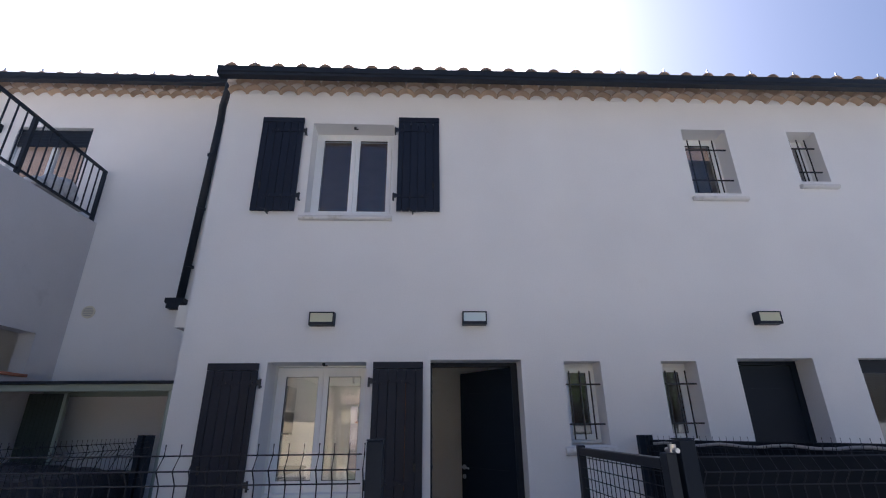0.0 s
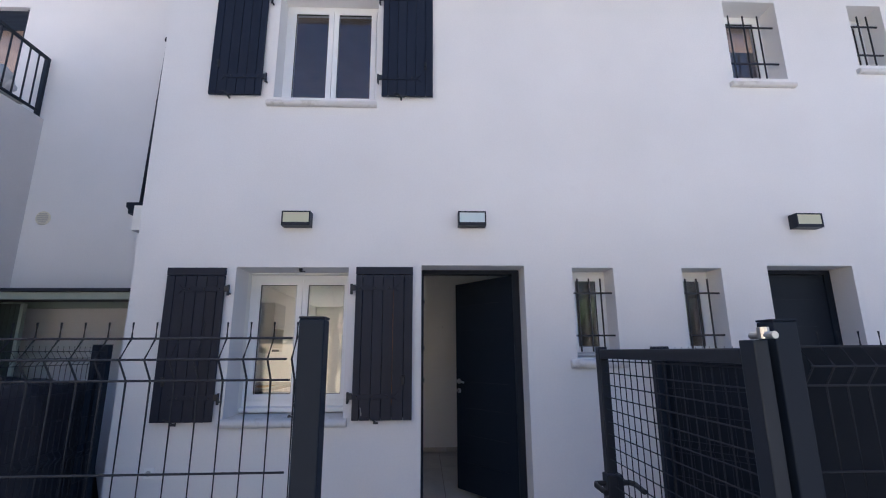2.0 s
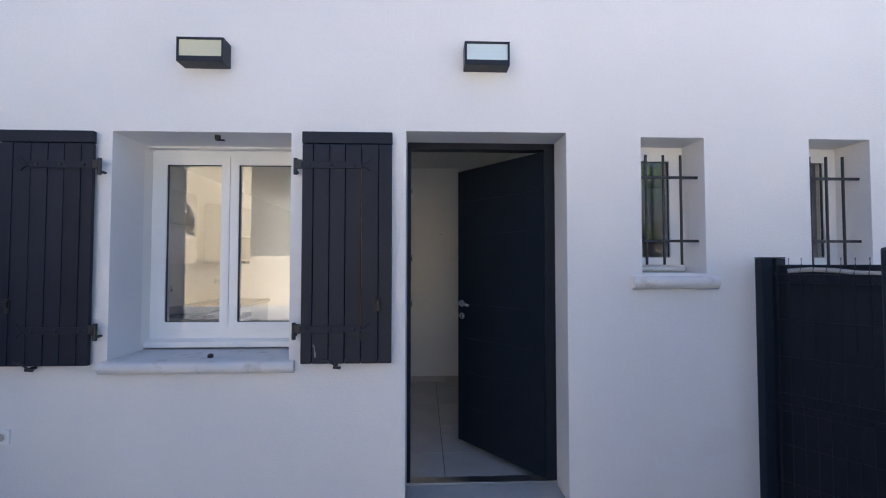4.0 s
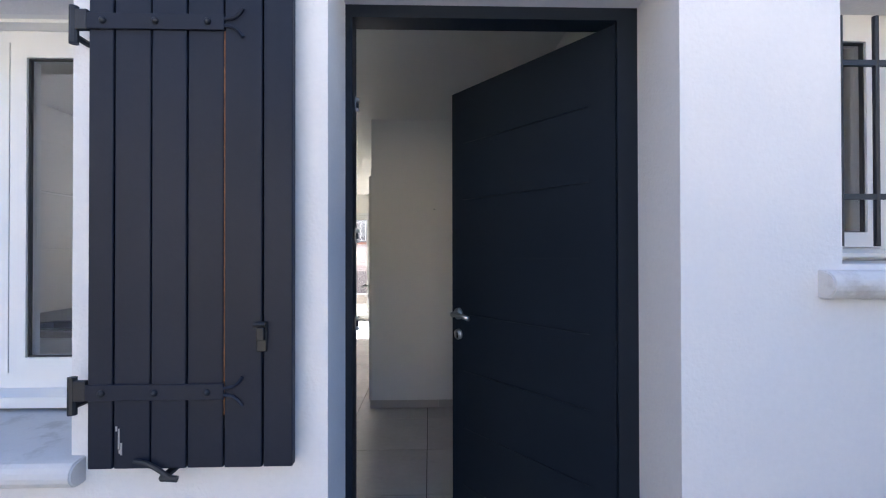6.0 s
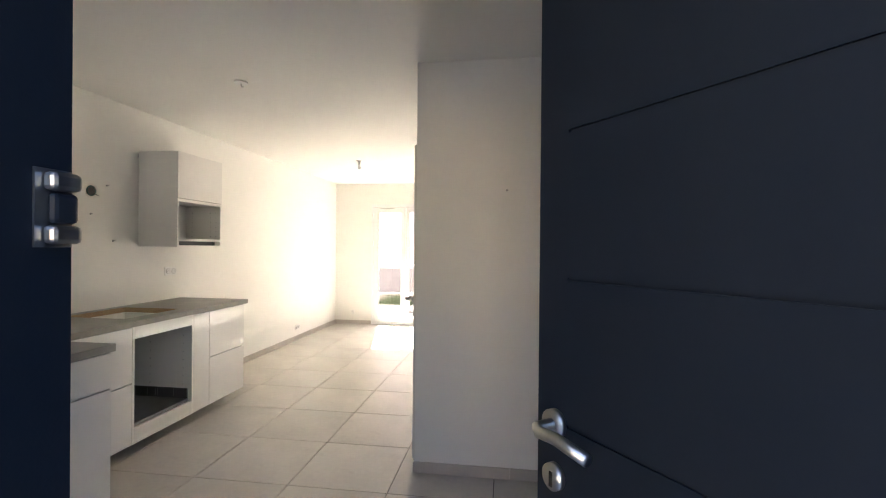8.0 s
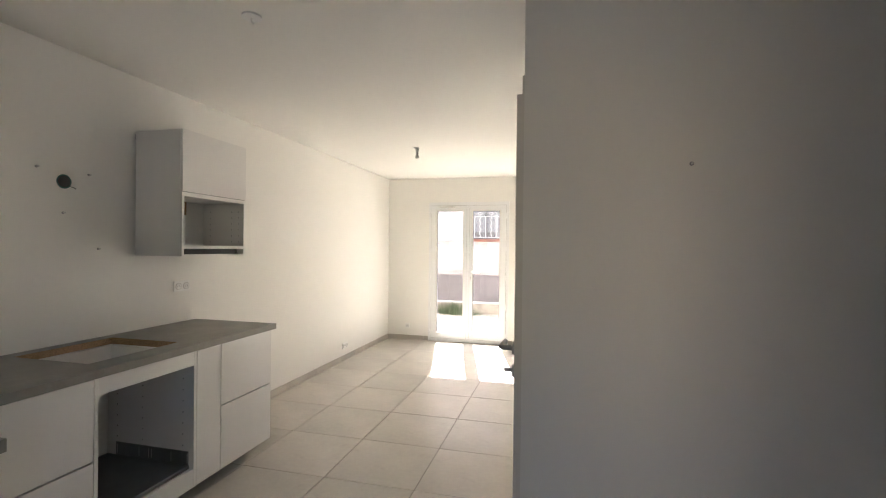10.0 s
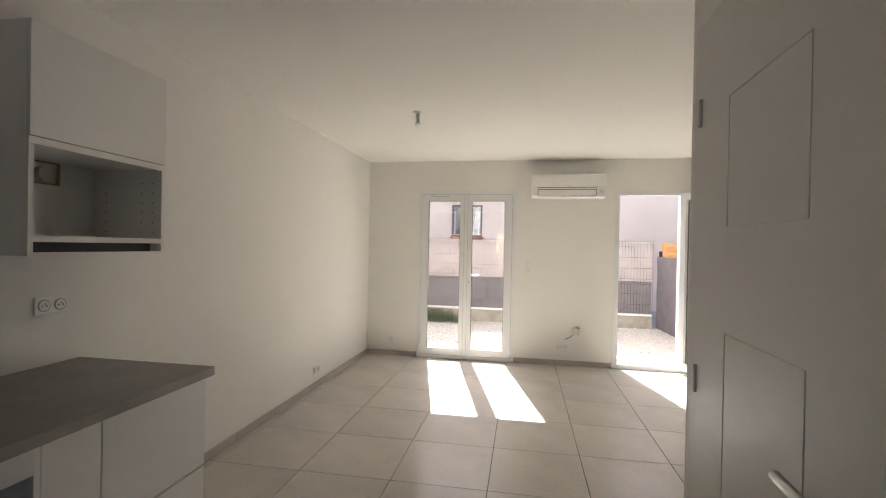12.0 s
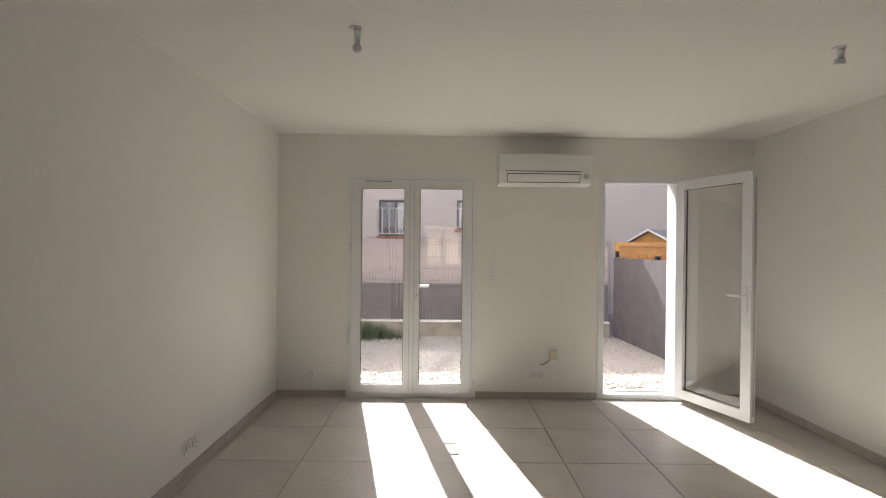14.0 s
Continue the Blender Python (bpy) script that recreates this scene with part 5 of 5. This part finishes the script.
shed = thing("garden_shed", "honey-coloured wooden shed behind a slatted panel", "shed", (1.97, 12.0, GROUND))
for k in range(13):
    part("board", box(0, 2.0, 0, 0.022, k * 0.128, k * 0.128 + 0.122, 0.002), WOODSHED, shed)
for x in (-0.03, 1.2):
    part("corner_post", box(x, x + 0.07, -0.06, -0.001, 0, 1.72, 0.003), WOODSHED, shed)
part("top_rail", box(-0.02, 2.0, -0.07, -0.0, 1.6705, 1.735, 0.003), WOODSHED, shed)
turned = Matrix.Translation((0.86, 0.5, 0)) @ Matrix.Rotation(radians(-48), 4, "Z")
for name, bm, mat, label in (("gable", prism([(-0.38, 1.74), (0.38, 1.74), (0.0, 1.97)], "y", 0.0, 0.03), WOODSHED, ""),
                             ("roof_panel", prism([(-0.46, 1.70), (0.0, 1.975), (0.0, 2.0), (-0.50, 1.705)], "y", -0.12, 1.4), CONCRETE, "pale felt roof"),
                             ("roof_panel", prism([(0.46, 1.70), (0.0, 1.975), (0.0, 2.0), (0.50, 1.705)], "y", -0.12, 1.4), CONCRETE, "pale felt roof"),
                             ("verge_board", prism([(-0.50, 1.685), (0.0, 1.965), (0.0, 2.0), (-0.52, 1.705)], "y", -0.14, -0.121), PVC, ""),
                             ("verge_board", prism([(0.50, 1.685), (0.0, 1.965), (0.0, 2.0), (0.52, 1.705)], "y", -0.14, -0.121), PVC, "")):
    part(name, bm, mat, shed, label).matrix_basis = turned
for k in range(16):
    part("picket", box(0.3 + k * 0.06, 0.335 + k * 0.06, -0.12, -0.10, 1.40, 1.50), WOODSHED, shed)
part("picket_rail", box(0.28, 1.28, -0.0995, -0.0705, 1.41, 1.44), WOODSHED, shed)

# neighbouring house behind the garden
NH = 15.0
nh = thing("neighbour_house", "pale pink rendered house behind the garden fence", "house")
NW = [(-2.76, -1.9, 1.72, 2.61), (-0.83, -0.1, 1.90, 2.62)]
part("wall", slab("y", NH, NH + 0.25, -12, 12, GROUND, 5.2, NW), STUCCO_PINK, nh)
part("roof", prism([(NH - 0.4, 5.2), (NH + 4, 6.4), (NH + 4, 6.5), (NH - 0.4, 5.3)], "x", -12.3, 12.3), ROOFTILE, nh)
part("rear_wall", box(-12, 12, NH + 4, NH + 4.2, GROUND, 6.3), STUCCO_PINK, nh)
for q in NW:
    wdw = part("window", slab("y", NH + 0.1, NH + 0.16, *q, [(q[0] + 0.05, (q[0] + q[1]) / 2 - 0.03, q[2] + 0.05, q[3] - 0.05), ((q[0] + q[1]) / 2 + 0.03, q[1] - 0.05, q[2] + 0.05, q[3] - 0.05)]), FRAMEGREY, nh)
    g = part("pane", box(q[0] + 0.04, q[1] - 0.04, NH + 0.125, NH + 0.13, q[2] + 0.04, q[3] - 0.04), GLASS, wdw)
    part("blind", box(q[0], q[1], NH + 0.2, NH + 0.21, q[2] + 0.22, q[3]), BLIND, wdw, "lowered grey blind")
    # flat dark sheet painted as the unlit interior
    part("room_shade_sheet", box(q[0], q[1], NH + 0.235, NH + 0.245, q[2], q[3]), FRAMEGREY, wdw)
    part("sill", box(q[0] - 0.05, q[1] + 0.05, NH - 0.04, NH + 0.1, q[2] - 0.07, q[2], 0.004), BRICK, wdw)
    n = 5
    for k in range(n):
        x = q[0] + 0.09 + k * (q[1] - q[0] - 0.18) / (n - 1)
        pts = [(x + (0.02 * math.sin(i * 1.3) if k % 2 else 0), NH + 0.04, q[2] + 0.05 + (q[3] - q[2] - 0.25) * i / 16) for i in range(17)]
        part("grille_bar", tube(pts, 0.013, 6), PVC, wdw)
    for z in (q[2] + 0.06, q[3] - 0.20):
        part("grille_rail", box(q[0] + 0.01, q[1] - 0.01, NH + 0.033, NH + 0.047, z - 0.008, z + 0.008), PVC, wdw)
    for cx in (0.3, 0.7):
        c = q[0] + (q[1] - q[0]) * cx
        part("grille_scroll", tube([(c + 0.07 * math.cos(a * 0.5) * (1 - a * 0.04), NH + 0.04, q[3] - 0.12 + 0.05 * math.sin(a * 0.5) * (1 - a * 0.04)) for a in range(14)], 0.009, 6), PVC, wdw)

# grass tuft and gravel
rs = random.Random(4)
bm = bmesh.new()
for k in range(1500):
    x = rs.gauss(-2.35, 0.3)
    y = 11.2 - abs(rs.gauss(0, 0.16))
    h = 0.08 + 0.32 * rs.random() ** 2.2; h *= max(0.25, 1 - abs(x + 2.4) * 1.2)
    a = rs.uniform(0, math.tau)
    b = Vector((math.cos(a), math.sin(a), 0)) * 0.004
    lean = Vector((rs.gauss(0, 0.05), rs.gauss(-0.02, 0.05), h))
    p = Vector((x, y, YARD))
    v = [bm.verts.new(p - b), bm.verts.new(p + b), bm.verts.new(p + lean * 0.6 + b * 0.7), bm.verts.new(p + lean)]
    bm.faces.new(v[:3])
    bm.faces.new((v[0], v[2], v[3]))
tagged(part("grass_tuft", bm, GRASS), "green grass tuft at the garden wall", "grass", "", "stuff")
verts, faces = [], []
ico = bmesh.new()
bmesh.ops.create_icosphere(ico, subdivisions=1, radius=1)
base = [v.co.copy() for v in ico.verts]
tri = [[v.index for v in f.verts] for f in ico.faces]
ico.free()
for k in range(5200):
    x, y = rs.uniform(-3.2, 2.0), BACK + 0.32 + rs.random() ** 1.1 * 2.75
    r = rs.uniform(0.008, 0.02)
    q = Euler((rs.random() * 6, rs.random() * 6, rs.random() * 6)).to_matrix()
    o = len(verts)
    verts += [tuple(q @ Vector((c.x * r * 1.3, c.y * r, c.z * r * 0.7)) + Vector((x, y, YARD + r * 0.3))) for c in base]
    faces += [[o + i for i in f] for f in tri]
me = bpy.data.meshes.new("gravel")
me.from_pydata(verts, [], faces)
me.materials.append(STONE)
tagged(new("gravel", me), "pale limestone gravel in the garden", "gravel", "", "stuff")

# ---- across the street, seen in the panes ----
structure("street_wall", slab("y", -14.3, -14.1, -20, 3.5, GROUND, 1.7), TANWALL, "tan rendered street wall", "wall")
oh = thing("street_house", "cream house with a clay tile roof across the street", "house", (0, 0, 0), "street houses")
part("wall", slab("y", -38, -37.7, -9, 3, GROUND, 3.6, [(-6, -4.8, 1, 2.3), (-1.5, -0.3, 1, 2.3)]), TANWALL, oh)
part("roof", prism([(-37.2, 3.4), (-42, 5.4), (-42, 5.55), (-37.2, 3.55)], "x", -9.5, 3.5), ROOFTILE, oh)
part("rear_wall", box(-9, 3, -42.2, -42, GROUND, 5.4), TANWALL, oh)
for a in (-6, -1.5):
    part("window", box(a, a + 1.2, -37.9, -37.8, 1, 2.3), ALU, oh)
ah = thing("street_house", "tall beige house with an arched loggia across the street", "house", (0, 0, 0), "street houses")
part("wall", slab("y", -20.3, -20, -21, -8.6, GROUND, 7.6, [(-15.2, -11.4, 1.2, 5.0)]), TANWALL, ah)
arc = [(-13.3 + 1.9 * math.cos(a), 3.75 + 1.25 * math.sin(a)) for a in (k * math.pi / 16 for k in range(17))]
for side, pts in ((-15.2, arc[8:]), (-11.4, arc[:9])):
    bm = prism([(x, z) for x, z in pts] + [(side, 5.0)], "y", -20.29, -20.01)
    part("arch_spandrel", bm, TANWALL, ah)
part("loggia_wall", box(-16, -10.6, -22.3, -22.1, GROUND, 6.0), TANWALL, ah)
part("roof", prism([(-19.5, 7.55), (-26, 9.6), (-26, 9.75), (-19.5, 7.7)], "x", -21.4, -8.2), ROOFTILE, ah)
part("rear_wall", box(-21, -8.6, -26.2, -26, GROUND, 9.6), TANWALL, ah)
part("side_wall", box(-8.9, -8.602, -26, -20.301, GROUND, 7.5), TANWALL, ah)


def tree(x, y, h, seed):
    r = random.Random(seed)
    t = thing("tree", "leafy street tree across the road", "tree", (x, y, GROUND), "street trees")
    bm = tube([(0, 0, 0), (0.08, 0.03, h * 0.25), (0.0, 0.1, h * 0.5), (0.1, 0.05, h * 0.75)], 0.14, 9)
    for k in range(9):
        a, z = r.uniform(0, math.tau), h * r.uniform(0.35, 0.7)
        add_tube(bm, [(0.04, 0.05, z), (math.cos(a) * h * 0.12, math.sin(a) * h * 0.12, z + h * 0.1), (math.cos(a) * h * 0.25, math.sin(a) * h * 0.25, z + h * 0.17)], 0.045, 6)
    part("trunk", bm, BARK, t, "", True)
    vs, fs = [], []
    for c in range(38):
        a, d = r.uniform(0, math.tau), h * 0.32 * math.sqrt(r.random())
        cz = h * r.uniform(0.48, 1.0)
        d *= 1.0 - 0.5 * abs(cz / h - 0.68) / 0.3
        c0 = Vector((math.cos(a) * d, math.sin(a) * d, cz))
        for k in range(70):
            p = c0 + Vector((r.gauss(0, 1), r.gauss(0, 1), r.gauss(0, 0.7))) * h * 0.045
            q = Euler((r.random() * 6, r.random() * 6, r.random() * 6)).to_matrix()
            o = len(vs)
            vs += [tuple(p + q @ Vector(e)) for e in ((-0.07, 0, 0), (0, -0.04, 0), (0.07, 0, 0), (0, 0.04, 0))]
            fs.append([o, o + 1, o + 2, o + 3])
    m2 = bpy.data.meshes.new("crown")
    m2.from_pydata(vs, [], fs)
    m2.materials.append(LEAF)
    cr = new("crown", m2)
    cr.parent = t
tree(-3.2, -12.0, 5.6, 3)
tree(6.5, -13.5, 5.5, 8)
tree(8.6, -12.8, 5.0, 11)
tree(11.0, -13.6, 5.8, 14)
tree(4.6, -14.6, 4.6, 17)
tree(-24, -18.0, 7.0, 5)

# ---- floor tiles and skirting, piece by piece ----
T, GX, GY = 0.602, -0.355, 6.22
floor = tagged(new("floor"), "beige large-format floor tiles with dark joints", "floor", "", "structure")
full = mesh_of("tile", box(0.0024, T - 0.0024, 0.0024, T - 0.0024, -0.012, 0, 0.0012), TILE)
def tile_at(i, j):
    x0, y0 = GX + i * T, GY + j * T
    x1, y1 = x0 + T, y0 + T
    a, b, c, d = max(x0, LEFT), min(x1, RIGHT), max(y0, FRONT + 0.03), min(y1, BACK + 0.02)
    if b - a < 0.01 or d - c < 0.01:
        return
    if b - a > T - 1e-4 and d - c > T - 1e-4:
        piece("tile", full, floor, pose(x0, y0, FLOOR))
    else:
        part("tile", box(a + 0.0024, b - 0.0024, c + 0.0024, d - 0.0024, FLOOR - 0.012, FLOOR, 0.0012), TILE, floor)
for i in range(-5, 5):
    for j in range(-11, 5):
        tile_at(i, j)


def skirting(axis, plane, side, u0, u1, h=0.068):
    """Skirting tiles along a wall: axis 'x' for a wall in the plane x, side the way they stand out."""
    sk = tagged(new("baseboard"), "beige tile skirting", "baseboard", "", "structure")
    u = u0
    while u < u1 - 0.01:
        v = min(u + T, u1)
        a, b = sorted((plane, plane + side * 0.010))
        bm = box(a, b, u + 0.001, v - 0.001, FLOOR + 0.0005, FLOOR + h, 0.0015) if axis == "x" else box(u + 0.001, v - 0.001, a, b, FLOOR + 0.0005, FLOOR + h, 0.0015)
        part("skirting_tile", bm, SKIRT, sk)
        u = v
skirting("x", LEFT, 1, 4.1, BACK - 0.011)
skirting("x", RIGHT, -1, BLOCK_END + 0.011, BACK - 0.011)
skirting("y", BACK, -1, LEFT, BD1[0] - 0.032)
skirting("y", BACK, -1, BD1[1] + 0.032, BD2[0] - 0.032)
skirting("y", BACK, -1, BD2[1] + 0.032, RIGHT)
skirting("y", BLOCK_Y, -1, BLOCK_X - 0.01, 1.199)
skirting("y", BLOCK_END, 1, BLOCK_X, RIGHT)
